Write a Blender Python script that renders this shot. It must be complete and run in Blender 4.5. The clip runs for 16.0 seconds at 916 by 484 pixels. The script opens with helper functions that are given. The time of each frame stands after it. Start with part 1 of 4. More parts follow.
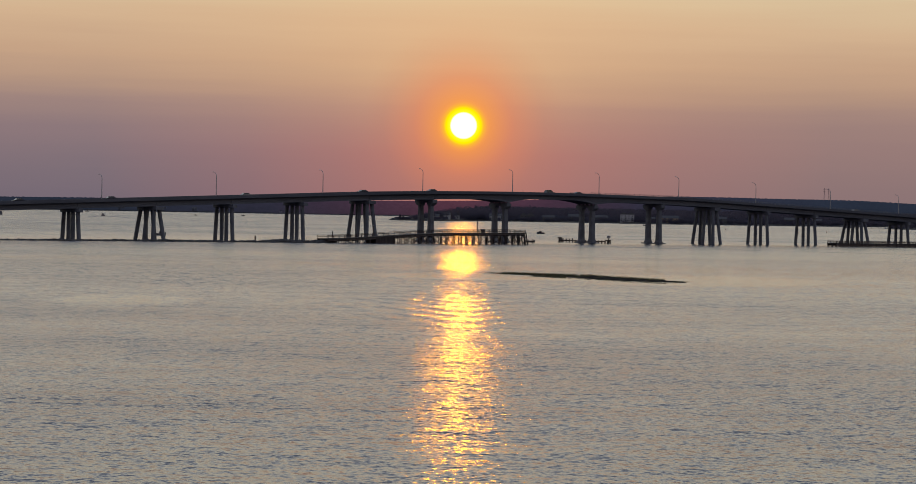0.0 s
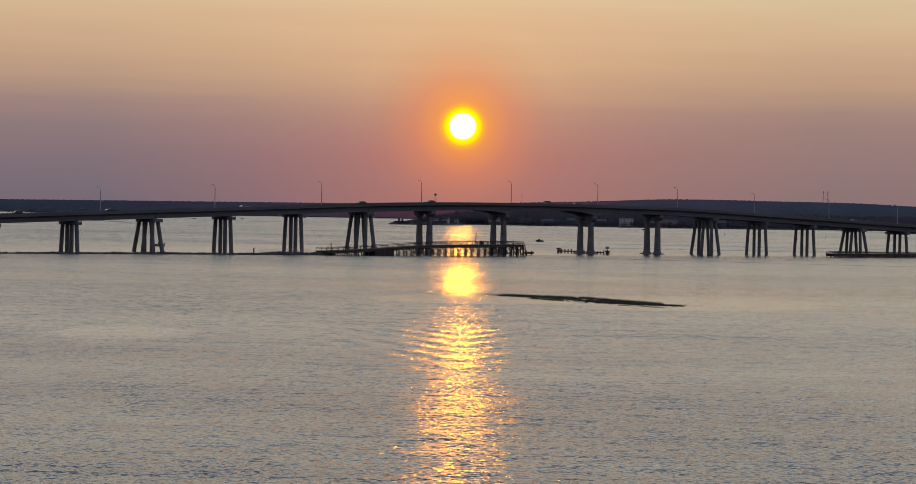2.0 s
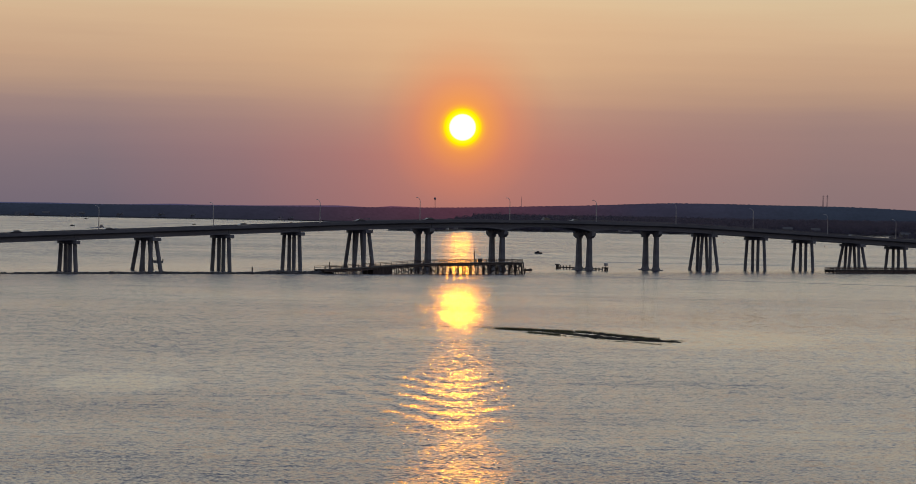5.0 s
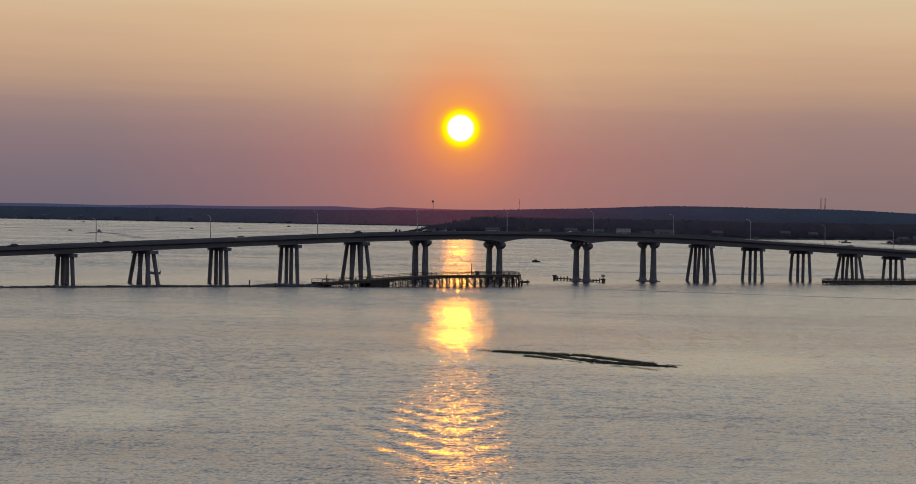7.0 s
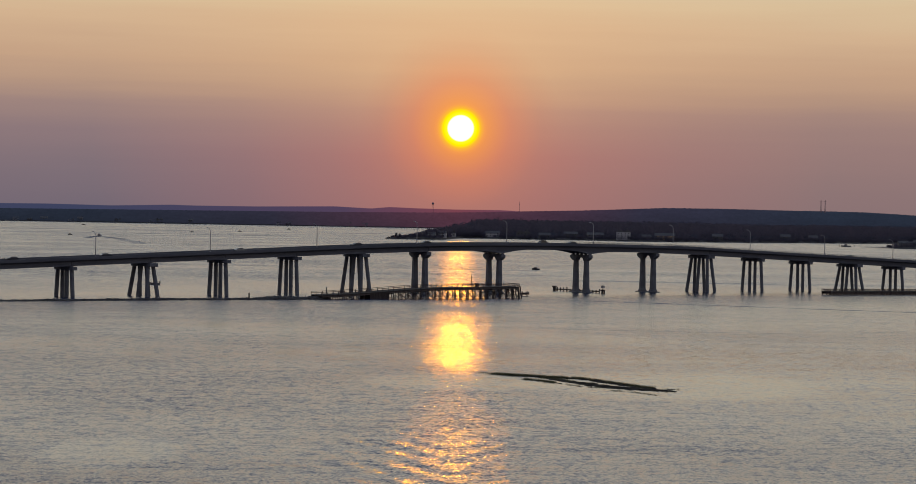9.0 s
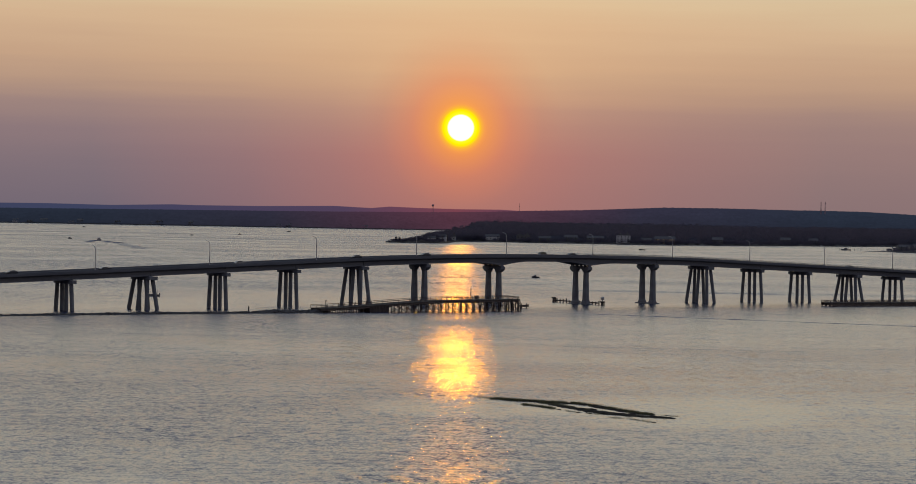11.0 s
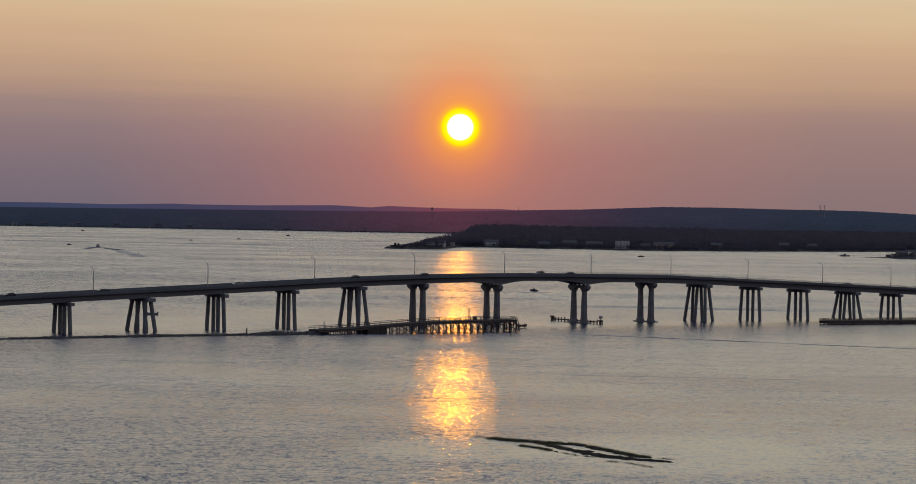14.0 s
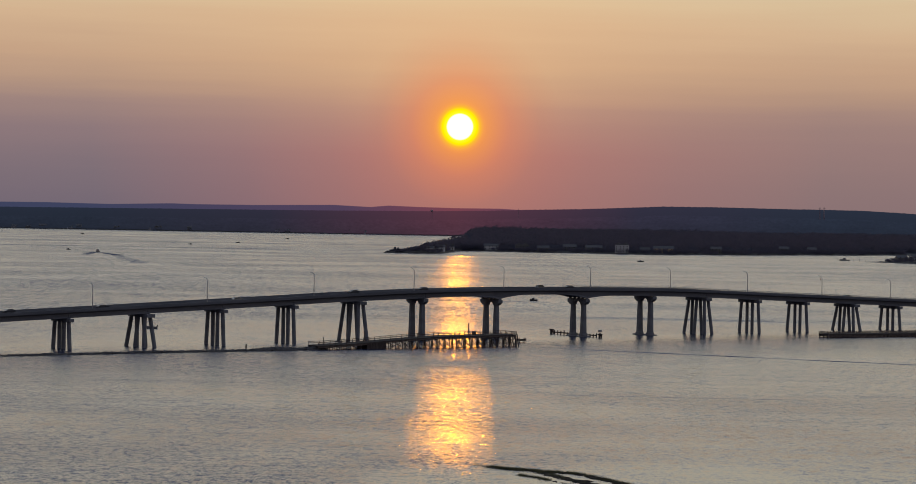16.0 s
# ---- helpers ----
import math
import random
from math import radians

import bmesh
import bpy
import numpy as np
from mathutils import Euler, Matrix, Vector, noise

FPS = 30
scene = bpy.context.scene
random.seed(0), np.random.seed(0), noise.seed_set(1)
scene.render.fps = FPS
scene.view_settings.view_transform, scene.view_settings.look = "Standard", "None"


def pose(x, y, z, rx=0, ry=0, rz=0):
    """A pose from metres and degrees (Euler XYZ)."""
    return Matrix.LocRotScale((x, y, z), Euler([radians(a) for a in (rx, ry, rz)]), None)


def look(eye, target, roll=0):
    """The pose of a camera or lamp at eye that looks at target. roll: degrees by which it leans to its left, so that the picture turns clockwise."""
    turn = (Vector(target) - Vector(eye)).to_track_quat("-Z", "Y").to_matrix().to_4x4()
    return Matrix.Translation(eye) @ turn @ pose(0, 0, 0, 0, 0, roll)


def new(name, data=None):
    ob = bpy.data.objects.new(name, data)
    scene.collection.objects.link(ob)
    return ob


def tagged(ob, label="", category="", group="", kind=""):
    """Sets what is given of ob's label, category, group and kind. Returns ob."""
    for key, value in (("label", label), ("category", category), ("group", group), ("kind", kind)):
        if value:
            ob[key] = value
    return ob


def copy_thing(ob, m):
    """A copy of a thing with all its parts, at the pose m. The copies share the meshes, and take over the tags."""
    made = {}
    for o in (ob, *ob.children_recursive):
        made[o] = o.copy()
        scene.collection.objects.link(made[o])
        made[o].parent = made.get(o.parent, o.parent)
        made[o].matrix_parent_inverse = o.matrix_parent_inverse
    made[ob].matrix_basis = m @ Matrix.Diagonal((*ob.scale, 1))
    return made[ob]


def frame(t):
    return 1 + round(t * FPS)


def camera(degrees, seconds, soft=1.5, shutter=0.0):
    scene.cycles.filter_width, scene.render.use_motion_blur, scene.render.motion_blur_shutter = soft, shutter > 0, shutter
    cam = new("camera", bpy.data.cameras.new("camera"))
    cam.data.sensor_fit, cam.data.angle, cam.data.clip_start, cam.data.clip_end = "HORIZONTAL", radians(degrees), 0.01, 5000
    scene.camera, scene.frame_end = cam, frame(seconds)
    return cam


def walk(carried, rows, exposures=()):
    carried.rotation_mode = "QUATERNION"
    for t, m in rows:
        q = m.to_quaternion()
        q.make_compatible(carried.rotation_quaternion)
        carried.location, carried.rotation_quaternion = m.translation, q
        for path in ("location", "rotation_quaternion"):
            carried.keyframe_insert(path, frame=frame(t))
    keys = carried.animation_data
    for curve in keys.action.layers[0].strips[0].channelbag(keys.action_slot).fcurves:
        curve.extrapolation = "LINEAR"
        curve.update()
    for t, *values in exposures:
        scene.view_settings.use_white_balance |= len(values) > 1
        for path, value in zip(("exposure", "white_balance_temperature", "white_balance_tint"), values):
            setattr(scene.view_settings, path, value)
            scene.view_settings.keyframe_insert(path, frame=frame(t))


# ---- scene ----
cam = camera(22.179, 16.0, soft=0.6)
walk(cam, [
    (0.0, pose(0.00, 0, 12.06, 89.246, -1.012, 0.000)),
    (0.5, pose(0.01, 0, 13.04, 89.249, -1.014, -0.006)),
    (1.0, pose(0.03, 0, 14.06, 89.253, -1.014, -0.013)),
    (1.5, pose(0.07, 0, 15.12, 89.257, -1.014, -0.019)),
    (2.0, pose(0.12, 0, 16.18, 89.262, -1.015, -0.020)),
    (2.5, pose(0.19, 0, 17.19, 89.264, -1.017, -0.018)),
    (3.0, pose(0.27, 0, 18.15, 89.266, -1.019, -0.013)),
    (3.5, pose(0.34, 0, 19.15, 89.270, -1.021, -0.009)),
    (4.0, pose(0.40, 0, 20.23, 89.275, -1.021, -0.010)),
    (6.5, pose(0.65, 0, 25.72, 89.307, -1.019, -0.064)),
    (7.0, pose(0.70, 0, 26.74, 89.310, -1.017, -0.074)),
    (7.5, pose(0.73, 0, 27.74, 89.310, -1.015, -0.080)),
    (8.0, pose(0.76, 0, 28.76, 89.309, -1.013, -0.079)),
    (8.5, pose(0.79, 0, 29.89, 89.311, -1.013, -0.074)),
    (9.0, pose(0.82, 0, 31.12, 89.313, -1.014, -0.070)),
    (11.5, pose(0.98, 0, 37.29, 89.299, -1.012, -0.067)),
    (12.0, pose(1.02, 0, 38.61, 89.297, -1.012, -0.071)),
    (12.5, pose(1.08, 0, 39.91, 89.295, -1.013, -0.077)),
    (13.0, pose(1.14, 0, 41.21, 89.291, -1.014, -0.078)),
    (13.5, pose(1.20, 0, 42.55, 89.288, -1.015, -0.078)),
    (14.0, pose(1.26, 0, 43.94, 89.286, -1.017, -0.082)),
    (14.5, pose(1.29, 0, 45.38, 89.286, -1.018, -0.086)),
    (15.0, pose(1.30, 0, 46.84, 89.285, -1.017, -0.088)),
    (15.5, pose(1.31, 0, 48.24, 89.283, -1.014, -0.089)),
    (16.0, pose(1.31, 0, 49.58, 89.278, -1.010, -0.089)),
])

# ---- light ----
SUN_EL, SUN_AZ = 2.10, 0.10          # degrees above the horizon, degrees east of +y
SUN_DIR = Vector((math.sin(radians(SUN_AZ)) * math.cos(radians(SUN_EL)),
                  math.cos(radians(SUN_AZ)) * math.cos(radians(SUN_EL)), math.sin(radians(SUN_EL))))


def srgb(r, g, b):
    """Linear colour from 0..255 display values."""
    return tuple((c / 255 / 12.92 if c / 255 <= 0.04045 else ((c / 255 + 0.055) / 1.055) ** 2.4) for c in (r, g, b)) + (1.0,)


class Nodes:
    """Short hand for building a node tree."""

    def __init__(self, tree):
        self.tree = tree
        tree.nodes.clear()

    def add(self, kind, operation="", use_clamp=False):
        n = self.tree.nodes.new(kind)
        if operation:
            n.operation = operation
        if use_clamp:
            n.use_clamp = True
        return n

    def link(self, a, b):
        self.tree.links.new(a, b)

    def math(self, op, a, b=None, clamp=False):
        n = self.add("ShaderNodeMath", operation=op, use_clamp=clamp)
        for i, v in enumerate((a, b)):
            if v is None:
                continue
            if isinstance(v, (int, float)):
                n.inputs[i].default_value = v
            else:
                self.link(v, n.inputs[i])
        return n.outputs[0]

    def remap(self, v, a, b, c=0.0, d=1.0):
        n = self.add("ShaderNodeMapRange")
        self.link(v, n.inputs[0])
        for i, x in enumerate((a, b, c, d)):
            n.inputs[1 + i].default_value = x
        return n.outputs[0]

    def ramp(self, v, stops, mode="LINEAR"):
        n = self.add("ShaderNodeValToRGB")
        n.color_ramp.interpolation = mode
        el = n.color_ramp.elements
        while len(el) < len(stops):
            el.new(0.5)
        for e, (p, c) in zip(el, stops):
            e.position, e.color = p, c
        self.link(v, n.inputs[0])
        return n.outputs[0]

    def mix(self, f, a, b, blend="MIX"):
        n = self.add("ShaderNodeMix")
        n.data_type, n.blend_type = "RGBA", blend
        for sock, v in ((n.inputs[0], f), (n.inputs[6], a), (n.inputs[7], b)):
            if isinstance(v, (int, float, tuple)):
                sock.default_value = v
            else:
                self.link(v, sock)
        return n.outputs[2]

    def noise(self, vec, scale, detail=3.0, rough=0.55):
        n = self.add("ShaderNodeTexNoise")
        n.inputs["Scale"].default_value, n.inputs["Detail"].default_value, n.inputs["Roughness"].default_value = scale, detail, rough
        if vec is not None:
            self.link(vec, n.inputs["Vector"])
        return n

    def stretch(self, vec, s, loc=(0, 0, 0)):
        n = self.add("ShaderNodeMapping")
        n.inputs["Scale"].default_value, n.inputs["Location"].default_value = s, loc
        self.link(vec, n.inputs["Vector"])
        return n.outputs[0]


# skylines beyond the bay: azimuth and height above the eye, both in thousandths
NEAR_SKYLINE = [(-230, -1.5), (-196, -1.4), (-110, -0.9), (-56, -0.6), (-11, -0.1), (15, 0.5), (29, 1.1), (54, 1.9), (69, 2.6), (89, 3.6), (112, 3.7), (141, 3.4), (156, 3.4), (174, 3.2), (196, 2.2), (230, 1.5)]
FAR_SKYLINE = [(-230, 1.2), (-196, 1.0), (-173, 1.15), (-146, 0.85), (-121, 1.6), (-111, 1.4), (-85, 1.5), (-52, 2.15), (-36, 1.5), (-28, 2.25), (-16, 1.9), (2, 1.65), (19, 1.75), (27, 1.4), (60, 0.9), (230, 0.5)]
# hill colours with the evening haze painted in, from under the sun outwards
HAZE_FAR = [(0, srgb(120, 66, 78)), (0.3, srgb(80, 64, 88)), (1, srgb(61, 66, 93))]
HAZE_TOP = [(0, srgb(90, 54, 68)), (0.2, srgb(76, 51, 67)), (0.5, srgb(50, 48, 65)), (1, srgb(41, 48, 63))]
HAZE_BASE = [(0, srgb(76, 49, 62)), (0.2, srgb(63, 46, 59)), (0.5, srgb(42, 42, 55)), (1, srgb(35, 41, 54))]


def build_world():
    w = bpy.data.worlds.new("evening_sky")
    scene.world = w
    w.use_nodes = True
    n = Nodes(w.node_tree)
    gen = n.add("ShaderNodeTexCoord").outputs["Generated"]
    sep = n.add("ShaderNodeSeparateXYZ")
    n.link(gen, sep.inputs[0])
    x, y, z = sep.outputs
    # elevation in degrees, and azimuth in degrees from +y
    el = n.math("MULTIPLY", n.math("ARCSINE", z), 57.2958)
    az = n.math("MULTIPLY", n.math("ARCTAN2", x, y), 57.2958)
    # hazy bands: long thin streaks bend the elevation a little
    streak = n.noise(n.stretch(gen, (2.0, 2.0, 46)), 2.0, 4.0, 0.55).outputs[0]
    bend = n.math("MULTIPLY", n.math("SUBTRACT", streak, 0.5), n.remap(el, 0.5, 5, 0.3, 1.3))
    tilt = n.math("MULTIPLY", az, 0.01)
    e2 = n.math("ADD", n.math("ADD", el, bend), tilt)
    low = n.ramp(n.remap(e2, 0, 8), [
        (0.00, srgb(117, 105, 116)), (0.10, srgb(126, 111, 119)), (0.22, srgb(141, 120, 123)), (0.31, srgb(158, 132, 126)), (0.38, srgb(182, 150, 129)),
        (0.46, srgb(198, 163, 134)), (0.56, srgb(211, 178, 144)), (0.66, srgb(216, 190, 154)), (0.82, srgb(214, 202, 176)), (1.0, srgb(212, 210, 195))])
    warm = n.math("MULTIPLY", n.remap(az, -5, 8, 0, 0.26), n.remap(el, 1.6, 4.2, 1.0, 0.0))
    low = n.mix(warm, low, srgb(178, 134, 112))
    high = n.ramp(n.remap(el, 6, 90), [
        (0.00, srgb(212, 210, 195)), (0.03, srgb(232, 222, 192)), (0.08, srgb(248, 240, 216)), (0.2, srgb(236, 241, 248)), (0.45, srgb(160, 184, 212)), (1.0, srgb(112, 136, 172))])
    grad = n.mix(n.remap(el, 6, 8), low, high)
    # clear sky above the haze
    sky = n.add("ShaderNodeTexSky")
    sky.sky_type, sky.sun_disc = "NISHITA", False
    sky.sun_elevation, sky.sun_rotation, sky.air_density, sky.dust_density = radians(SUN_EL), radians(SUN_AZ), 1.6, 4.0
    clear = n.mix(1.0, sky.outputs[0], (0.1, 0.1, 0.1, 1), "MULTIPLY")
    grad = n.mix(n.remap(el, 25, 70, 0, 0.4), grad, clear)
    # the sky dims and turns rosy away from the sunset
    grad = n.mix(n.remap(y, -0.7, 0.95, 1.0, 0.0), grad, n.mix(1.0, grad, (0.45, 0.44, 0.56, 1), "MULTIPLY"))
    # glow round the sun
    dot = n.add("ShaderNodeVectorMath", operation="DOT_PRODUCT")
    n.link(gen, dot.inputs[0])
    dot.inputs[1].default_value = SUN_DIR
    ang = n.math("MULTIPLY", n.math("ARCCOSINE", n.math("MINIMUM", dot.outputs["Value"], 1.0)), 57.2958)
    near = n.ramp(n.remap(ang, 0, 9.0), [(0.0, (0.98,) * 3 + (1,)), (0.056, (0.92,) * 3 + (1,)), (0.09, (0.74,) * 3 + (1,)), (0.14, (0.52,) * 3 + (1,)), (0.22, (0.33,) * 3 + (1,)),
                                         (0.36, (0.22,) * 3 + (1,)), (0.6, (0.11,) * 3 + (1,)), (1.0, (0, 0, 0, 1))])
    below = n.ramp(n.remap(ang, 0.3, 2.5), [(0, (1.0, 0.36, 0.05, 1)), (0.4, (0.95, 0.26, 0.09, 1)), (1, (0.86, 0.22, 0.11, 1))])
    above = n.ramp(n.remap(ang, 0.3, 2.5), [(0, (1.0, 0.38, 0.05, 1)), (0.4, (1.0, 0.34, 0.11, 1)), (1, (1.0, 0.56, 0.25, 1))])
    grad = n.mix(near, grad, n.mix(n.remap(el, 1.4, 3.4), below, above))
    # distant hills painted into the sky, evening haze mixed into their colours
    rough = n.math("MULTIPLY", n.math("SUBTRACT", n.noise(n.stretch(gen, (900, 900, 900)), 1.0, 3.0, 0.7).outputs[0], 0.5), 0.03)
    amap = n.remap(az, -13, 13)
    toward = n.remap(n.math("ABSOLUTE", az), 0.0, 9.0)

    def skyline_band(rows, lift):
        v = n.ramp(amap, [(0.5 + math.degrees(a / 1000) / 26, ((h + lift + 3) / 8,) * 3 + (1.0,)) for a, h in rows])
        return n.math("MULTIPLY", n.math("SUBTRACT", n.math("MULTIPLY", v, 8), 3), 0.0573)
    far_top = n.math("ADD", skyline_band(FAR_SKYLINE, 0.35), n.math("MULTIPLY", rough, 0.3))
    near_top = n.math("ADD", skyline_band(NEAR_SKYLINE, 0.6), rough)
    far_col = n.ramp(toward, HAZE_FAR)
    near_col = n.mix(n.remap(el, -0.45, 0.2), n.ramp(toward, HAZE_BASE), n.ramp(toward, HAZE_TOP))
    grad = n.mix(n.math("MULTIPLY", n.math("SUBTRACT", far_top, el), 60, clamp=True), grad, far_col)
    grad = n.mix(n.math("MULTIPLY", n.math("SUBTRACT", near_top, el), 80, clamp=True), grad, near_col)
    # the sun's disc and its yellow rim
    disc = n.ramp(n.remap(ang, 0, 0.6), [
        (0.0, (2.5, 2.5, 2.3, 1)), (0.50, (1.6, 1.6, 1.1, 1)), (0.56, (1.1, 1.0, 0.02, 1)), (0.71, (1.05, 0.86, 0.0, 1)), (0.82, (1.0, 0.55, 0.02, 1)), (1.0, (0.98, 0.38, 0.08, 1))])
    grad = n.mix(n.remap(ang, 0.44, 0.66, 1.0, 0.0), grad, disc)
    bg = n.add("ShaderNodeBackground")
    n.link(grad, bg.inputs[0])
    n.link(bg.outputs[0], n.add("ShaderNodeOutputWorld").inputs[0])


build_world()
sun_data = bpy.data.lights.new("sun", "SUN")
sun_data.energy, sun_data.angle, sun_data.color = 0.0255, radians(0.55), (1.0, 0.32, 0.0003)
sun = new("sun", sun_data)
sun.matrix_world = look(SUN_DIR * 1000, (0, 0, 0))


BX, BY, TURN = 0.0, 911.9, math.degrees(math.atan(0.748))   # where the bridge stands, and its heading


# ---- materials ----
def material(name, dark, light, scale=1.0, rough=0.8, bump=0.02, metal=0.0, stretch=(1, 1, 1), fine=9.0, per_object=0.0, gloss=0.5):
    """A surface with two scales of variation between two colours, and fine relief."""
    m = bpy.data.materials.new(name)
    m.use_nodes = True
    n = Nodes(m.node_tree)
    pos = n.stretch(n.add("ShaderNodeTexCoord").outputs["Object"], stretch)
    big, small = n.noise(pos, scale, 4.0).outputs[0], n.noise(pos, scale * fine, 3.0).outputs[0]
    f = n.math("ADD", n.math("MULTIPLY", big, 0.7), n.math("MULTIPLY", small, 0.3))
    if per_object:
        info = n.add("ShaderNodeObjectInfo").outputs["Random"]
        f = n.math("ADD", f, n.math("MULTIPLY", n.math("SUBTRACT", info, 0.5), per_object))
    col = n.mix(n.remap(f, 0.35, 0.65), dark, light)
    b = n.add("ShaderNodeBsdfPrincipled")
    n.link(col, b.inputs["Base Color"])
    n.link(n.remap(big, 0.3, 0.7, rough - 0.08, rough + 0.08), b.inputs["Roughness"])
    b.inputs["Metallic"].default_value = metal
    b.inputs["Specular IOR Level"].default_value = gloss
    if bump:
        bp = n.add("ShaderNodeBump")
        bp.inputs["Distance"].default_value = bump
        n.link(small, bp.inputs["Height"])
        n.link(bp.outputs[0], b.inputs["Normal"])
    n.link(b.outputs[0], n.add("ShaderNodeOutputMaterial").inputs[0])
    return m


# boat wakes: start, heading in degrees, length, half width, steepness
WAKES = [(52, 858, -27, 170, 1.8, 0.4), (-2, 1310, 5, 52, 4.0, 0.3), (75, 1120, 4, 210, 14.0, 0.1), (-387, 2530, -72, 140, 4.0, 0.5), (-387, 2530, -86, 130, 3.2, 0.5), (-345, 2400, -78, 330, 5.0, 0.2),
         (62, 1120, 2, 90, 7.0, 0.16), (-640, 3350, 1, 260, 40.0, 0.14),
         (-160, 470, -6, 60, 0.6, 0.4), (-110, 386, 3, 25, 0.4, 0.5), (-300, 3390, 2, 200, 14.0, 0.3), (-560, 2900, 3, 330, 16.0, 0.25), (35, 640, -3, 60, 0.5, 0.3)]


def water_material():
    m = bpy.data.materials.new("bay_water")
    m.use_nodes = True
    n = Nodes(m.node_tree)
    pos = n.add("ShaderNodeTexCoord").outputs["Object"]

    def slopes(scale, stretch, detail, rough=0.6):
        c = n.noise(n.stretch(pos, stretch), scale, detail, rough).outputs["Color"]
        s = n.add("ShaderNodeVectorMath", operation="SUBTRACT")
        n.link(c, s.inputs[0])
        s.inputs[1].default_value = (0.5, 0.5, 0.5)
        return s.outputs[0]

    def scaled(v, k):
        s = n.add("ShaderNodeVectorMath", operation="SCALE")
        n.link(v, s.inputs[0])
        if isinstance(k, (int, float)):
            s.inputs["Scale"].default_value = k
        else:
            n.link(k, s.inputs["Scale"])
        return s.outputs[0]

    def plus(a, b):
        s = n.add("ShaderNodeVectorMath", operation="ADD")
        n.link(a, s.inputs[0])
        n.link(b, s.inputs[1])
        return s.outputs[0]
    # ruffled and slick stretches of the surface, drawn out by the tide
    bent = plus(pos, scaled(slopes(0.0022, (1, 1, 1), 1.0), 260))
    patch = n.noise(n.stretch(bent, (0.006, 0.009, 0)), 1.0, 5.0, 0.52).outputs[0]
    ruffle = n.remap(patch, 0.38, 0.6, 0.62, 1.1)
    gusts = n.noise(n.stretch(bent, (0.0028, 0.0042, 0), (3.1, 7.7, 0)), 1.0, 7.0, 0.6).outputs[0]
    streaks = n.noise(n.stretch(pos, (0.02, 0.11, 1)), 1.0, 4.0, 0.6).outputs[0]
    bands = n.noise(n.stretch(bent, (0.0016, 0.011, 0), (1.7, 0.4, 0)), 1.0, 4.0, 0.55).outputs[0]
    sep = n.add("ShaderNodeSeparateXYZ")
    n.link(pos, sep.inputs[0])
    x, y = sep.outputs[0], sep.outputs[1]

    def line(px, py, degrees):
        """Coordinates along and across a line over the water."""
        c, k = math.cos(radians(degrees)), math.sin(radians(degrees))
        dx, dy = n.math("SUBTRACT", x, px), n.math("SUBTRACT", y, py)
        along = n.math("ADD", n.math("MULTIPLY", dx, c), n.math("MULTIPLY", dy, k))
        return along, n.math("SUBTRACT", n.math("MULTIPLY", dy, c), n.math("MULTIPLY", dx, k))

    def within(v, a, b, soft):
        return n.math("MULTIPLY", n.remap(v, a - soft, a), n.remap(v, b, b + soft, 1.0, 0.0))
    # slick water round the islet and in the lee of the old crossing
    ea, ec = line(41, 434, 0)
    oval = n.math("ADD", n.math("POWER", n.math("ABSOLUTE", n.math("DIVIDE", ea, 27.0)), 2.0), n.math("POWER", n.math("ABSOLUTE", n.math("DIVIDE", ec, 37.0)), 2.0))
    slick = n.remap(n.math("ADD", oval, n.math("MULTIPLY", n.math("SUBTRACT", patch, 0.5), 2.0)), 0.6, 1.35, 0.56, 1.0)
    for px, py, rx, ry, calm in ((-43, 298, 9, 20, 0.6), (2, 436, 22, 24, 0.55)):
        ea, ec = line(px, py, 0)
        oval = n.math("ADD", n.math("POWER", n.math("ABSOLUTE", n.math("DIVIDE", ea, rx)), 2.0), n.math("POWER", n.math("ABSOLUTE", n.math("DIVIDE", ec, ry)), 2.0))
        slick = n.math("MULTIPLY", slick, n.remap(n.math("ADD", oval, n.math("MULTIPLY", n.math("SUBTRACT", patch, 0.5), 2.4)), 0.5, 1.3, calm, 1.0))
    la, lc = line(0, 912, TURN)
    lee = n.math("MULTIPLY", within(lc, -18, 60, 40), n.remap(la, 0, 120, 0.1, 0.04))
    ruffle = n.math("MULTIPLY", n.math("MULTIPLY", ruffle, slick), n.math("SUBTRACT", 1.0, lee))
    # quieter water between the islet and the eastern spans
    ruffle = n.math("MULTIPLY", ruffle, n.math("SUBTRACT", 1.0, n.math("MULTIPLY", n.remap(x, 5, 50, 0.0, 0.13), within(lc, -600, -30, 60))))
    # a calm belt lies just beyond the bridge, calmest to the west; the open bay past it is choppier
    drawn = n.math("MULTIPLY", n.math("SUBTRACT", streaks, 0.5), n.remap(lc, -100, 200, 0.8, 0.25))
    ruffle = n.math("MULTIPLY", ruffle, n.math("ADD", drawn, 0.98))
    belt = n.math("MULTIPLY", within(lc, 20, 170, 70), n.remap(la, -20, 130, 1.0, 0.45))
    ruffle = n.math("MULTIPLY", ruffle, n.math("SUBTRACT", 1.0, n.math("MULTIPLY", belt, 0.2)))
    ruffle = n.math("MULTIPLY", ruffle, n.remap(lc, -380, 160, 1.0, 1.12))
    # the open reach before the islet is rougher
    ruffle = n.math("MULTIPLY", ruffle, n.remap(y, 240, 440, 1.25, 1.0))
    ruffle = n.math("MULTIPLY", ruffle, n.remap(x, -60, 40, 1.12, 0.89))
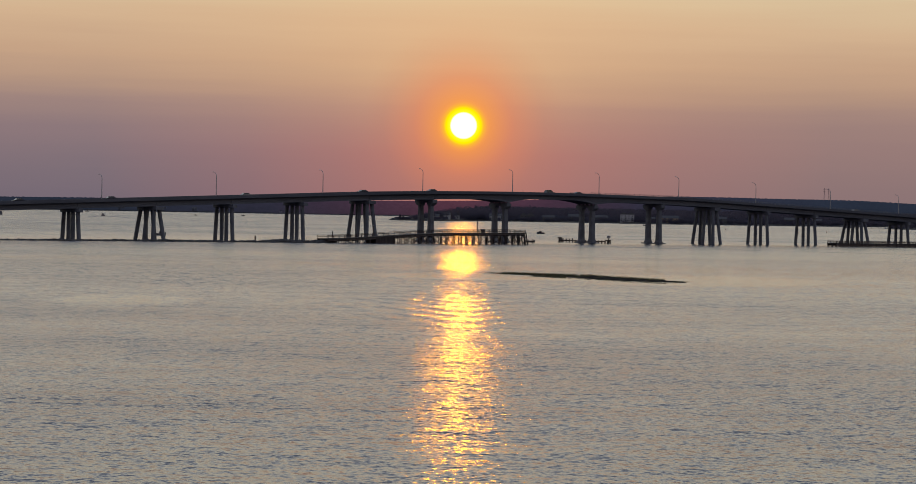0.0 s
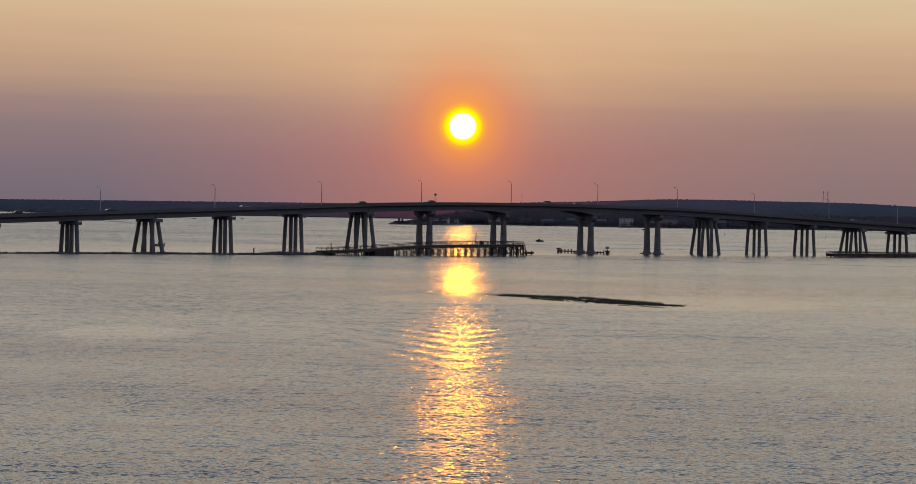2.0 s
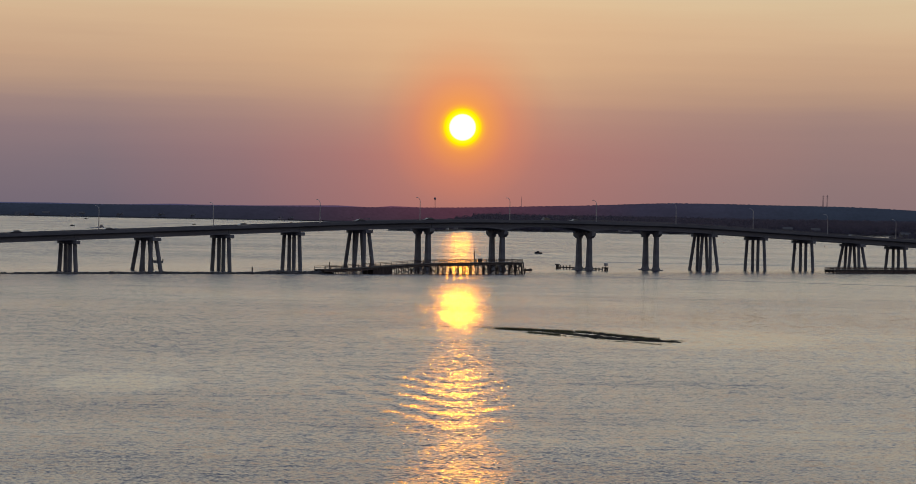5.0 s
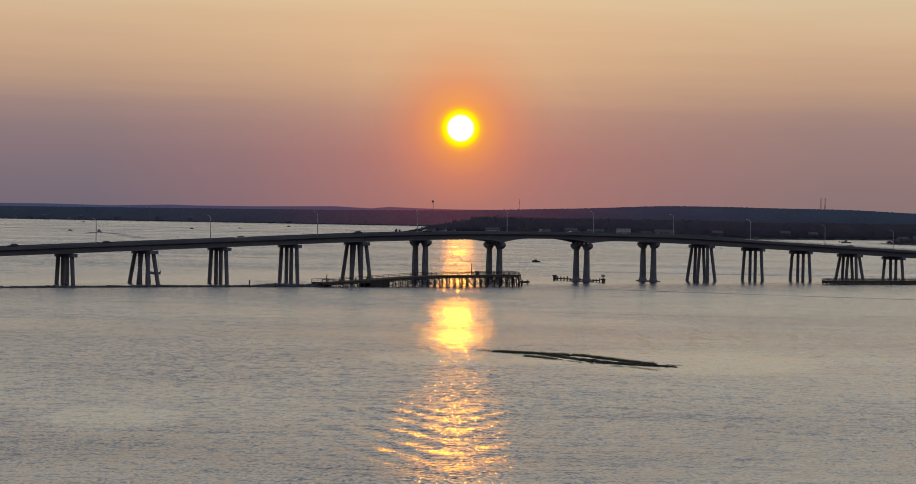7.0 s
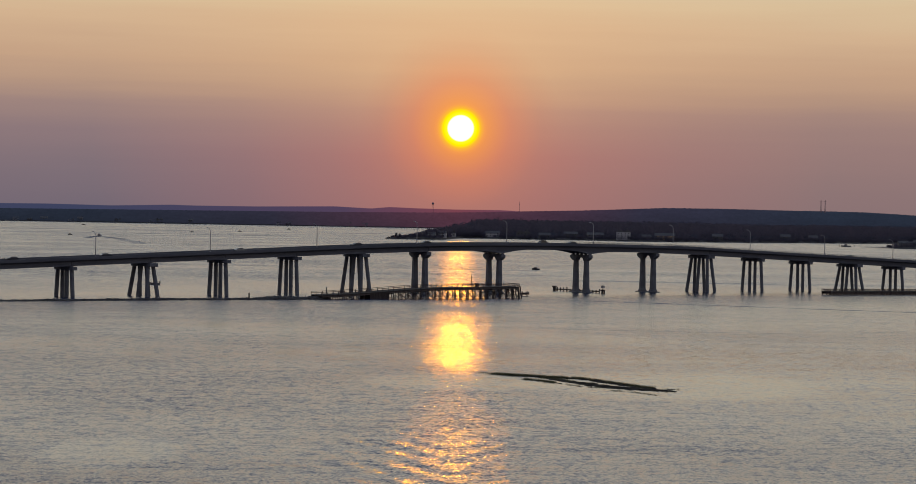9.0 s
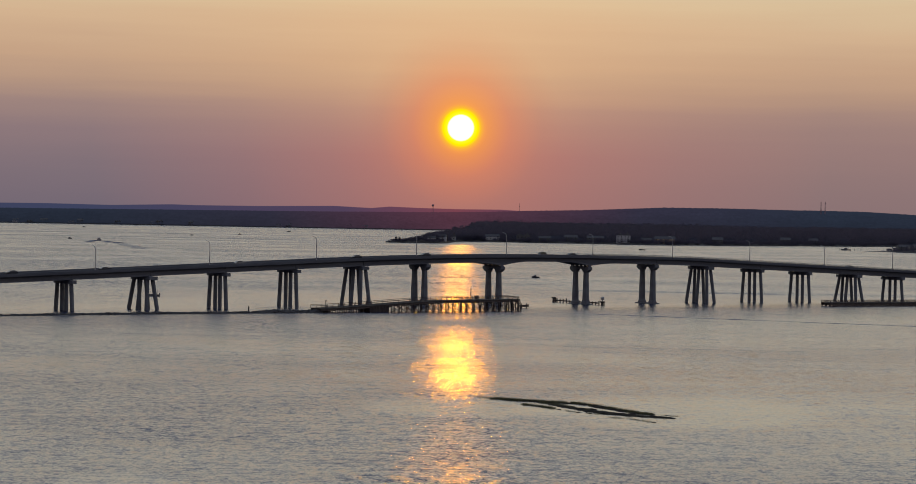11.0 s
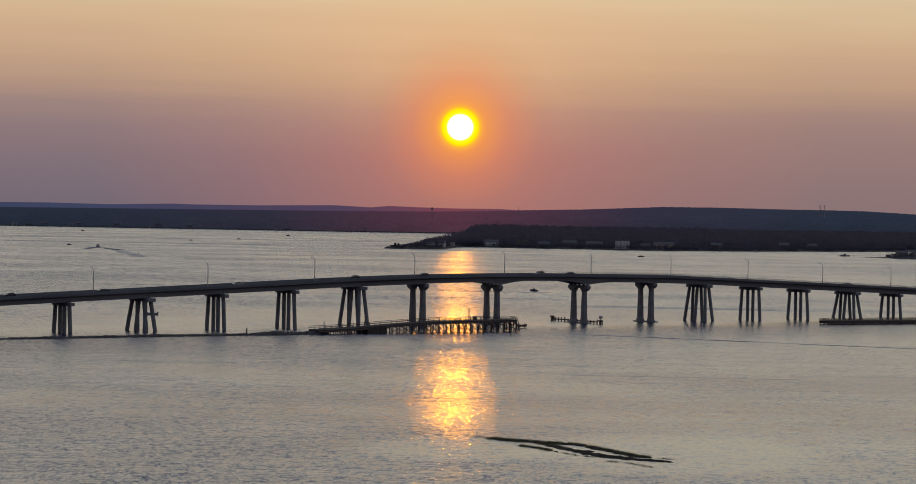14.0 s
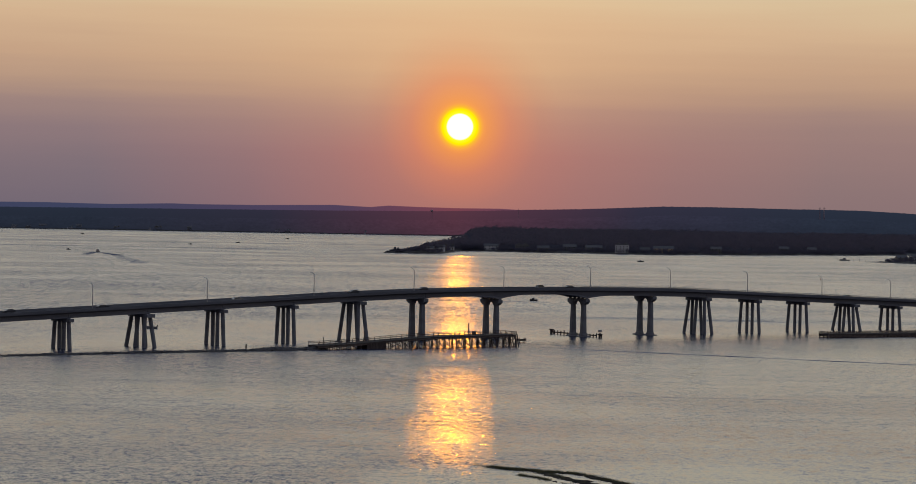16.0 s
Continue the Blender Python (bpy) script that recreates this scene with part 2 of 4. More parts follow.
    ripple = scaled(slopes(8.0, (0.8, 1, 1), 1.0), 0.5)
    wave = plus(scaled(slopes(3.3, (0.75, 1, 1), 2.0), 1.2), scaled(slopes(0.85, (0.4, 1, 1), 2.0), 0.5))
    swell = plus(scaled(slopes(0.3, (0.4, 1, 1), 2.0), 0.2), scaled(slopes(0.1, (0.4, 1, 1), 2.0), 0.1))
    # farther out only the larger wave groups stand out
    groups = plus(scaled(slopes(1.0, (0.9, 0.45, 1), 2.0), n.remap(y, 170, 420, 0.0, 0.7)), scaled(slopes(1.0, (0.4, 0.045, 1), 3.0, 0.7), n.remap(lc, -40, 260, 0.0, 0.6)))
    total = scaled(plus(plus(plus(ripple, wave), swell), groups), ruffle)
    # crossing wake waves in the foreground
    away = n.math("SUBTRACT", x, 1.0)
    bow = n.math("SQRT", n.math("ADD", n.math("MULTIPLY", away, away), 2.5))
    phase = n.math("ADD", n.math("MULTIPLY", n.math("SUBTRACT", n.math("SUBTRACT", y, 252.0), n.math("MULTIPLY", bow, 2.7)), 6.2832 / 14.0), n.math("ADD", n.math("MULTIPLY", n.math("SUBTRACT", gusts, 0.5), 6.0), n.math("MULTIPLY", n.math("SUBTRACT", streaks, 0.5), 2.5)))
    mask = n.math("MULTIPLY", within(y, 262, 316, 24), within(x, -12, 1, 10))
    crest = n.math("MULTIPLY", n.math("MULTIPLY", n.math("SINE", phase), mask), n.remap(streaks, 0.38, 0.6, 0.1, 1.0))
    vee = n.add("ShaderNodeCombineXYZ")
    n.link(n.math("MULTIPLY", n.math("MULTIPLY", crest, n.math("DIVIDE", away, bow)), -0.3), vee.inputs[0])
    n.link(n.math("MULTIPLY", crest, 0.08), vee.inputs[1])
    total = plus(total, vee.outputs[0])
    # long lines left by boats
    for px, py, deg, length, wide, steep in WAKES:
        wa, wc = line(px, py, deg)
        wc = n.math("ADD", wc, n.math("MULTIPLY", n.math("SUBTRACT", gusts, 0.5), 9 + wide * 4))
        band = n.math("MULTIPLY", within(wa, 0, length, length * 0.12), within(wc, -wide, wide, wide * 0.6))
        wake = n.add("ShaderNodeCombineXYZ")
        n.link(n.math("MULTIPLY", band, -steep), wake.inputs[1])
        total = plus(total, scaled(wake.outputs[0], n.remap(streaks, 0.34, 0.62, 0.3, 1.0)))
    # wind ripples are steep on their south faces and long on their backs
    tilt = n.add("ShaderNodeSeparateXYZ")
    n.link(total, tilt.inputs[0])
    lean = tilt.outputs[1]
    sy = n.math("SUBTRACT", n.math("MINIMUM", lean, n.math("MULTIPLY", lean, 0.5)), n.math("ADD", n.math("ADD", n.math("ADD", n.remap(lc, -500, -400, 0.036, 0.022), n.math("MULTIPLY", n.remap(lc, -60, 200, 0.0, 0.025), n.math("SUBTRACT", 1.0, n.math("MULTIPLY", belt, 0.9)))), n.math("MULTIPLY", n.math("SUBTRACT", bands, 0.5), n.remap(lc, -40, 120, 0.02, 0.06))), n.math("MULTIPLY", ruffle, n.remap(gusts, 0.36, 0.64, 0.0, 0.06))))
    up = n.add("ShaderNodeCombineXYZ")
    n.link(n.math("MULTIPLY", tilt.outputs[0], n.math("ADD", n.remap(lc, 0, 140, 0.66, 0.58), n.math("MULTIPLY", within(lc, -430, -50, 50), 0.14))), up.inputs[0])
    n.link(sy, up.inputs[1])
    up.inputs[2].default_value = 1.0
    nrm = n.add("ShaderNodeVectorMath", operation="NORMALIZE")
    n.link(up.outputs[0], nrm.inputs[0])
    b = n.add("ShaderNodeBsdfPrincipled")
    b.inputs["Base Color"].default_value = (0.011, 0.021, 0.06, 1)
    b.inputs["IOR"].default_value = 1.333
    n.link(n.math("ADD", n.remap(ruffle, 0.4, 1.2, 0.1, 0.17), n.remap(lc, -420, 120, 0.0, 0.08)), b.inputs["Roughness"])
    n.link(nrm.outputs[0], b.inputs["Normal"])
    n.link(b.outputs[0], n.add("ShaderNodeOutputMaterial").inputs[0])
    return m


def leaf_material():
    """Foliage that reflects and lets through a little light, uneven from tree to tree."""
    m = bpy.data.materials.new("summer_foliage")
    m.use_nodes = True
    n = Nodes(m.node_tree)
    pos = n.add("ShaderNodeTexCoord").outputs["Object"]
    f = n.remap(n.math("ADD", n.math("MULTIPLY", n.noise(pos, 0.05, 3.0).outputs[0], 0.6), n.math("MULTIPLY", n.noise(pos, 0.5, 2.0).outputs[0], 0.4)), 0.36, 0.64)
    face, back = n.add("ShaderNodeBsdfDiffuse"), n.add("ShaderNodeBsdfTranslucent")
    n.link(n.mix(f, (0.034, 0.037, 0.048, 1), (0.049, 0.052, 0.064, 1)), face.inputs[0])
    n.link(n.mix(f, (0.044, 0.036, 0.05, 1), (0.06, 0.048, 0.065, 1)), back.inputs[0])
    both = n.add("ShaderNodeAddShader")
    n.link(face.outputs[0], both.inputs[0])
    n.link(back.outputs[0], both.inputs[1])
    n.link(both.outputs[0], n.add("ShaderNodeOutputMaterial").inputs[0])
    return m


def glass_material():
    m = bpy.data.materials.new("dark_glass")
    m.use_nodes = True
    b = m.node_tree.nodes["Principled BSDF"]
    b.inputs["Base Color"].default_value, b.inputs["Roughness"].default_value = (0.01, 0.012, 0.014, 1), 0.05
    return m


CONCRETE = material("weathered_concrete", (0.088, 0.093, 0.103, 1), (0.162, 0.168, 0.178, 1), 0.35, 0.85, 0.02, gloss=0.2)
GIRDER = material("concrete_beam", (0.074, 0.079, 0.091, 1), (0.124, 0.128, 0.138, 1), 0.25, 0.85, 0.02, stretch=(0.2, 1, 1), gloss=0.25)
ASPHALT = material("asphalt", (0.035, 0.035, 0.037, 1), (0.065, 0.063, 0.06, 1), 0.4, 0.9, 0.01)
RAIL_STEEL = material("weathered_rail_steel", (0.1, 0.105, 0.11, 1), (0.17, 0.175, 0.18, 1), 1.5, 0.6, 0.0, metal=0.4)
STEEL = material("galvanised_steel", (0.22, 0.23, 0.24, 1), (0.36, 0.37, 0.38, 1), 1.5, 0.45, 0.0, metal=0.6)
TIMBER = material("creosoted_timber", (0.045, 0.036, 0.032, 1), (0.13, 0.105, 0.09, 1), 1.2, 0.95, 0.02, stretch=(1, 1, 0.3), per_object=0.3, gloss=0.15)
PLANK = material("grey_weathered_planks", (0.035, 0.03, 0.027, 1), (0.08, 0.07, 0.062, 1), 0.8, 0.95, 0.02, stretch=(4, 0.4, 1), gloss=0.1)
ROCK = material("riprap_rock", (0.035, 0.035, 0.035, 1), (0.11, 0.105, 0.1, 1), 0.7, 0.95, 0.05, gloss=0.15)
MUD = material("wet_mud", (0.016, 0.014, 0.012, 1), (0.04, 0.034, 0.027, 1), 0.5, 0.9, 0.03, gloss=0.05)
GRASS = material("marsh_grass", (0.035, 0.045, 0.015, 1), (0.12, 0.11, 0.04, 1), 0.6, 0.8, 0.0)
LEAF = leaf_material()
SOIL = material("shore_soil", (0.024, 0.023, 0.023, 1), (0.06, 0.055, 0.05, 1), 0.03, 0.95, 0.0)
BARK = material("bark", (0.05, 0.04, 0.03, 1), (0.12, 0.1, 0.08, 1), 1.0, 0.9, 0.0)
WHITE = material("weathered_white_paint", (0.3, 0.3, 0.3, 1), (0.46, 0.46, 0.45, 1), 0.5, 0.6, 0.0)
CEDAR = material("grey_cedar_siding", (0.07, 0.07, 0.07, 1), (0.12, 0.12, 0.12, 1), 0.6, 0.85, 0.0)
TAN = material("tan_siding", (0.34, 0.24, 0.15, 1), (0.46, 0.34, 0.22, 1), 0.6, 0.85, 0.0)
SHINGLE = material("asphalt_shingles", (0.06, 0.06, 0.065, 1), (0.12, 0.12, 0.12, 1), 0.8, 0.9, 0.0)
RUBBER = material("tyre_rubber", (0.015, 0.015, 0.015, 1), (0.03, 0.03, 0.03, 1), 2.0, 0.9, 0.0)
PAINT_DARK = material("dark_car_paint", (0.02, 0.022, 0.03, 1), (0.03, 0.032, 0.04, 1), 1.0, 0.45, 0.0, gloss=0.25)
PAINT_SILVER = material("grey_paint", (0.16, 0.165, 0.17, 1), (0.2, 0.205, 0.21, 1), 1.0, 0.3, 0.0, metal=0.5)
PAINT_GREY = material("dark_grey_car_paint", (0.07, 0.072, 0.075, 1), (0.1, 0.1, 0.105, 1), 1.0, 0.3, 0.0)
PAINT_RED = material("red_marker_paint", (0.25, 0.03, 0.02, 1), (0.35, 0.05, 0.03, 1), 1.0, 0.5, 0.0)
GLASS = glass_material()
WATER = water_material()


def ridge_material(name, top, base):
    """Wooded distance with the evening haze painted in as emission, warmer towards the sun."""
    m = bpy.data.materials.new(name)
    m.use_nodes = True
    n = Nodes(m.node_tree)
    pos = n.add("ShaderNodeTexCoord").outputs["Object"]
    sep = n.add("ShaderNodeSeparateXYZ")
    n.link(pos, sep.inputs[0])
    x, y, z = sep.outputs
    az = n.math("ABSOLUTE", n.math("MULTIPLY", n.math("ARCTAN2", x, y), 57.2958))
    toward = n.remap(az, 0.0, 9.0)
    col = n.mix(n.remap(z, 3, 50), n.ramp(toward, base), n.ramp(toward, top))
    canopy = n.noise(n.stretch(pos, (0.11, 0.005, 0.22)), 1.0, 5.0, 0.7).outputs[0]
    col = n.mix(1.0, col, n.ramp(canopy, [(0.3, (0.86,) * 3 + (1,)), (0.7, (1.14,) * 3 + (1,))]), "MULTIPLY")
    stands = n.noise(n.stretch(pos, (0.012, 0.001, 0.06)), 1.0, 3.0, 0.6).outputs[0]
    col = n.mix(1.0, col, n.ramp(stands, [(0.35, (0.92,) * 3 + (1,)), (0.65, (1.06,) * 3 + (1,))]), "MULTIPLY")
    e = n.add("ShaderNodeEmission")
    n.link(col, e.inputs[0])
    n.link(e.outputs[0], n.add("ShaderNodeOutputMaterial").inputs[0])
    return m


# tower colour has the hills' mauve haze mixed in
FAR_PAINT = material("grey_tower_paint", (0.2, 0.135, 0.16, 1), (0.25, 0.165, 0.19, 1), 0.3, 0.8, 0.0)
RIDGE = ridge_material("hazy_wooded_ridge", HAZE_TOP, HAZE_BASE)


# ---- mesh helpers ----
def part(name, bm, mat, parent=None, label="", smooth=False):
    """Links a bmesh as one mesh object under a thing or a part."""
    me = bpy.data.meshes.new(name)
    bmesh.ops.recalc_face_normals(bm, faces=bm.faces)
    bm.to_mesh(me)
    bm.free()
    me.materials.append(mat)
    if smooth:
        me.polygons.foreach_set("use_smooth", [True] * len(me.polygons))
    ob = new(name, me)
    ob.parent = parent
    if label:
        ob["label"] = label
    return ob


def again(ob, m, parent=None):
    """Another piece on the same mesh."""
    o = new(ob.name.split(".")[0], ob.data)
    o.parent = parent or ob.parent
    o.matrix_basis = m
    return o


def root(name, m, label, category, group="", kind=""):
    e = new(name)
    e.matrix_basis = m
    return tagged(e, label, category, group, kind)


def box(bm, c, s, m=None, bevel=0.0):
    """Adds a box of size s at c, with its edges broken."""
    r = bmesh.ops.create_cube(bm, size=1.0)
    vs = r["verts"]
    bmesh.ops.scale(bm, vec=s, verts=vs)
    bmesh.ops.translate(bm, vec=c, verts=vs)
    if bevel:
        es = list({e for v in vs for e in v.link_edges})
        g = bmesh.ops.bevel(bm, geom=es, offset=bevel, segments=1, affect="EDGES")
        vs = list({v for f in g["faces"] for v in f.verts} | {v for v in vs if v.is_valid})
    if m is not None:
        bmesh.ops.transform(bm, matrix=m, verts=vs)
    return vs


def strut(bm, a, b, wa, wb=None, sides=8, depth=1.0, spin=0.5):
    """A tapered bar with many sides from a to b; wa and wb are its radii."""
    a, b = Vector(a), Vector(b)
    wb = wa if wb is None else wb
    z = (b - a).normalized()
    x = z.cross((0, 1, 0)).normalized() if abs(z.y) < 0.9 else z.cross((1, 0, 0)).normalized()
    y = z.cross(x)
    rings = []
    for p, w in ((a, wa), (b, wb)):
        rings.append([bm.verts.new(p + (x * math.cos((i + spin) / sides * math.tau) + y * depth * math.sin((i + spin) / sides * math.tau)) * w) for i in range(sides)])
    for i in range(sides):
        j = (i + 1) % sides
        bm.faces.new((rings[0][i], rings[0][j], rings[1][j], rings[1][i]))
    bm.faces.new(rings[0][::-1])
    bm.faces.new(rings[1])


def loft(bm, sections, caps=True):
    """Skins a row of closed sections of equal length."""
    rings = [[bm.verts.new(p) for p in s] for s in sections]
    for a, b in zip(rings, rings[1:]):
        for i in range(len(a)):
            j = (i + 1) % len(a)
            bm.faces.new((a[i], a[j], b[j], b[i]))
    if caps:
        bm.faces.new(rings[0][::-1])
        bm.faces.new(rings[-1])


def scatter(name, verts, faces, mat, m=None):
    """One mesh from long arrays, for what nobody could count."""
    me = bpy.data.meshes.new(name)
    me.from_pydata([tuple(v) for v in verts], [], faces)
    me.materials.append(mat)
    ob = new(name, me)
    if m is not None:
        ob.matrix_basis = m
    return ob


# ---- water and land ----
def build_water():
    bm = bmesh.new()
    vs = [bm.verts.new(p) for p in ((-3500, -1500, 0), (3500, -1500, 0), (3500, 4990, 0), (-3500, 4990, 0))]
    bm.faces.new(vs)
    tagged(part("water", bm, WATER), "rippled grey bay water with sunset glitter", "water", kind="structure")


build_water()


def smooth_step(a, b, x):
    t = min(1.0, max(0.0, (x - a) / (b - a)))
    return t * t * (3 - 2 * t)


def shore_line(x):
    """The y of the near wooded shore at x; a narrow spit reaches out on its west end."""
    if x < -83:
        return 9000.0
    y = 2990 + 22 * math.sin(x / 90 + 1) + 9 * math.sin(x / 23) + 0.7 * max(0, x - 250)
    y -= 215 * (1 - smooth_step(-20, 12, x))
    return y


def back_line(x):
    """The far side of the wooded shore; the spit is thin at its tip."""
    return shore_line(x) + 12 + max(0.0, x + 83) ** 1.52 * 1.2


def land_height(x, y):
    d = y - shore_line(x)
    b = back_line(x) - y
    if d < 0 or b < 0:
        return -1.5
    h = 2.2 * smooth_step(0, 14, min(d, b * 3)) + 6 * smooth_step(30, 400, min(d, b)) + 2 * smooth_step(600, 1900, d)
    return h + 3.0 * noise.noise((x / 140, y / 140, 0.3)) * smooth_step(30, 200, min(d, b))


def point_front(x):
    """The y of the low point's near edge, off the eastern shore."""
    return 2738 - 1.15 * min(x - 476, 60) - 0.2 * max(0.0, x - 536) + 3 * math.sin(x / 7)


def point_height(x, d):
    deep = 3 + 2.2 * max(0.0, x - 476)
    return (0.5 + 2.2 * smooth_step(490, 545, x)) * smooth_step(-1, 7, d) * smooth_step(0, 8, deep - d) - 0.25


def build_point():
    xs, ts = np.linspace(476, 700, 80), (-0.05, 0.0, 0.04, 0.1, 0.25, 0.5, 0.75, 0.95, 1.05)
    verts = []
    for x in xs:
        deep = 3 + 2.2 * max(0.0, x - 476)
        verts += [(x, point_front(x) + deep * t, point_height(x, deep * t)) for t in ts]
    k = len(ts)
    faces = [(i * k + j, (i + 1) * k + j, (i + 1) * k + j + 1, i * k + j + 1) for i in range(len(xs) - 1) for j in range(k - 1)]
    tagged(scatter("ground_low_point", verts, faces, SOIL), "low dark point reaching into the bay", "ground", kind="structure")


build_point()


def build_land():
    xs = list(np.linspace(-95, 60, 32)) + list(np.linspace(80, 1100, 52))
    ts = [0, 0.004, 0.01, 0.02, 0.04, 0.07, 0.11, 0.16, 0.23, 0.32, 0.43, 0.56, 0.7, 0.85, 1.0]
    verts, faces = [], []
    for x in xs:
        x0 = max(x, -82.9)
        a, b = shore_line(x0) - 4, min(4985, back_line(x0) + 4)
        for t in ts:
            y = a + (b - a) * t
            verts.append((x, y, land_height(x0, y) if x > -83 else -1.5))
    k = len(ts)
    for i in range(len(xs) - 1):
        for j in range(k - 1):
            faces.append((i * k + j, (i + 1) * k + j, (i + 1) * k + j + 1, i * k + j + 1))
    tagged(scatter("ground_wooded_shore", verts, faces, SOIL), "low wooded shore with a narrow spit", "ground", kind="structure")
    # the far shore across the bay
    verts, faces = [], []
    xs = np.linspace(-1700, 120, 60)
    for x in xs:
        y = far_shore(x)
        for dy, z in ((-3, -0.5), (0, 0.5), (6, 1.2), (30, 2.5)):
            verts.append((x, min(4988, y + dy), z))
    for i in range(len(xs) - 1):
        for j in range(3):
            faces.append((i * 4 + j, i * 4 + 4 + j, i * 4 + 5 + j, i * 4 + 1 + j))
    tagged(scatter("ground_far_shore", verts, faces, SOIL), "dark far shore across the bay", "ground", kind="structure")


def far_shore(x):
    return 4944 + 8 * math.sin(x / 130) + 4 * math.sin(x / 37)


build_land()


def build_ridge():
    """The front of the wooded hills beyond the bay, rising to its treeline."""
    verts, faces = [], []
    cols = 900
    for i in range(cols):
        a = -225 + 450 * i / (cols - 1)
        h = sum(float(np.interp(a + o, [r[0] for r in NEAR_SKYLINE], [r[1] for r in NEAR_SKYLINE])) for o in (-7, -3.5, 0, 3.5, 7)) / 5
        top = 12 + 4.99 * (h + 4.3) + 1.1 * (noise.noise((a * 0.9, 0, 0)) + 0.7 * noise.noise((a * 2.7, 0, 4)))
        for t in (0.0, 0.4, 0.75, 1.0):
            d = 4980 + 15 * t
            verts.append((d * a / 1000, d, 1 + (top - 1) * t))
    for i in range(cols - 1):
        for j in range(3):
            q = i * 4 + j
            faces.append((q, q + 4, q + 5, q + 1))
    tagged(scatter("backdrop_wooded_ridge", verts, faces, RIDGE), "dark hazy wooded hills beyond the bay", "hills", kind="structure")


build_ridge()


def woods(name, places, mat, label, clumps=60, leaf=1.0):
    """Tree crowns as one mesh of leaf clumps. places: (x, y, ground z, height, radius)."""
    rng = np.random.default_rng(len(places))
    p = np.repeat(np.array(places), clumps, axis=0)
    k = len(p)
    way = rng.normal(size=(k, 3))
    way /= np.linalg.norm(way, axis=1)[:, None]
    way *= rng.uniform(0.2, 1.0, k)[:, None] ** 0.5
    lump = np.repeat(rng.uniform(0.75, 1.25, (len(places), 3)), clumps, axis=0)
    c = np.stack([p[:, 0] + way[:, 0] * p[:, 4] * lump[:, 0], p[:, 1] + way[:, 1] * p[:, 4] * lump[:, 1],
                  p[:, 2] + p[:, 3] * (0.56 + 0.44 * way[:, 2] * lump[:, 2])], 1)
    size = leaf * rng.uniform(0.6, 1.4, k) * (0.35 + 0.16 * p[:, 4])
    corners = c[:, None, :] + rng.uniform(-1, 1, (k, 3, 3)) * size[:, None, None]
    me = bpy.data.meshes.new(name)
    me.from_pydata(corners.reshape(-1, 3).tolist(), [], np.arange(3 * k).reshape(-1, 3).tolist())
    me.materials.append(mat)
    return tagged(new(name, me), label, "woods", kind="stuff")


def canopy_floor():
    """The closed undergrowth below the tree tops."""
    xs = np.linspace(20, 1090, 180)
    verts, faces, rows = [], [], 46
    for x in xs:
        a, b = shore_line(x) + 46, min(4970, back_line(x) - 30)
        for j in range(rows):
            y = a + max(0.0, b - a) * (j / (rows - 1)) ** 1.6
            z = land_height(x, y) + 6.5 * smooth_step(46, 75, y - a + 46) + 2.2 * noise.noise((x / 7, y / 7, 1.0)) + 1.4 * noise.noise((x / 23, y / 23, 3.0))
            verts.append((x, y, z - 1.0))
    for i in range(len(xs) - 1):
        for j in range(rows - 1):
            q = i * rows + j
            faces.append((q, q + rows, q + rows + 1, q + 1))
    tagged(scatter("undergrowth", verts, faces, LEAF), "dense dark undergrowth beneath the shore trees", "woods", kind="stuff")


canopy_floor()


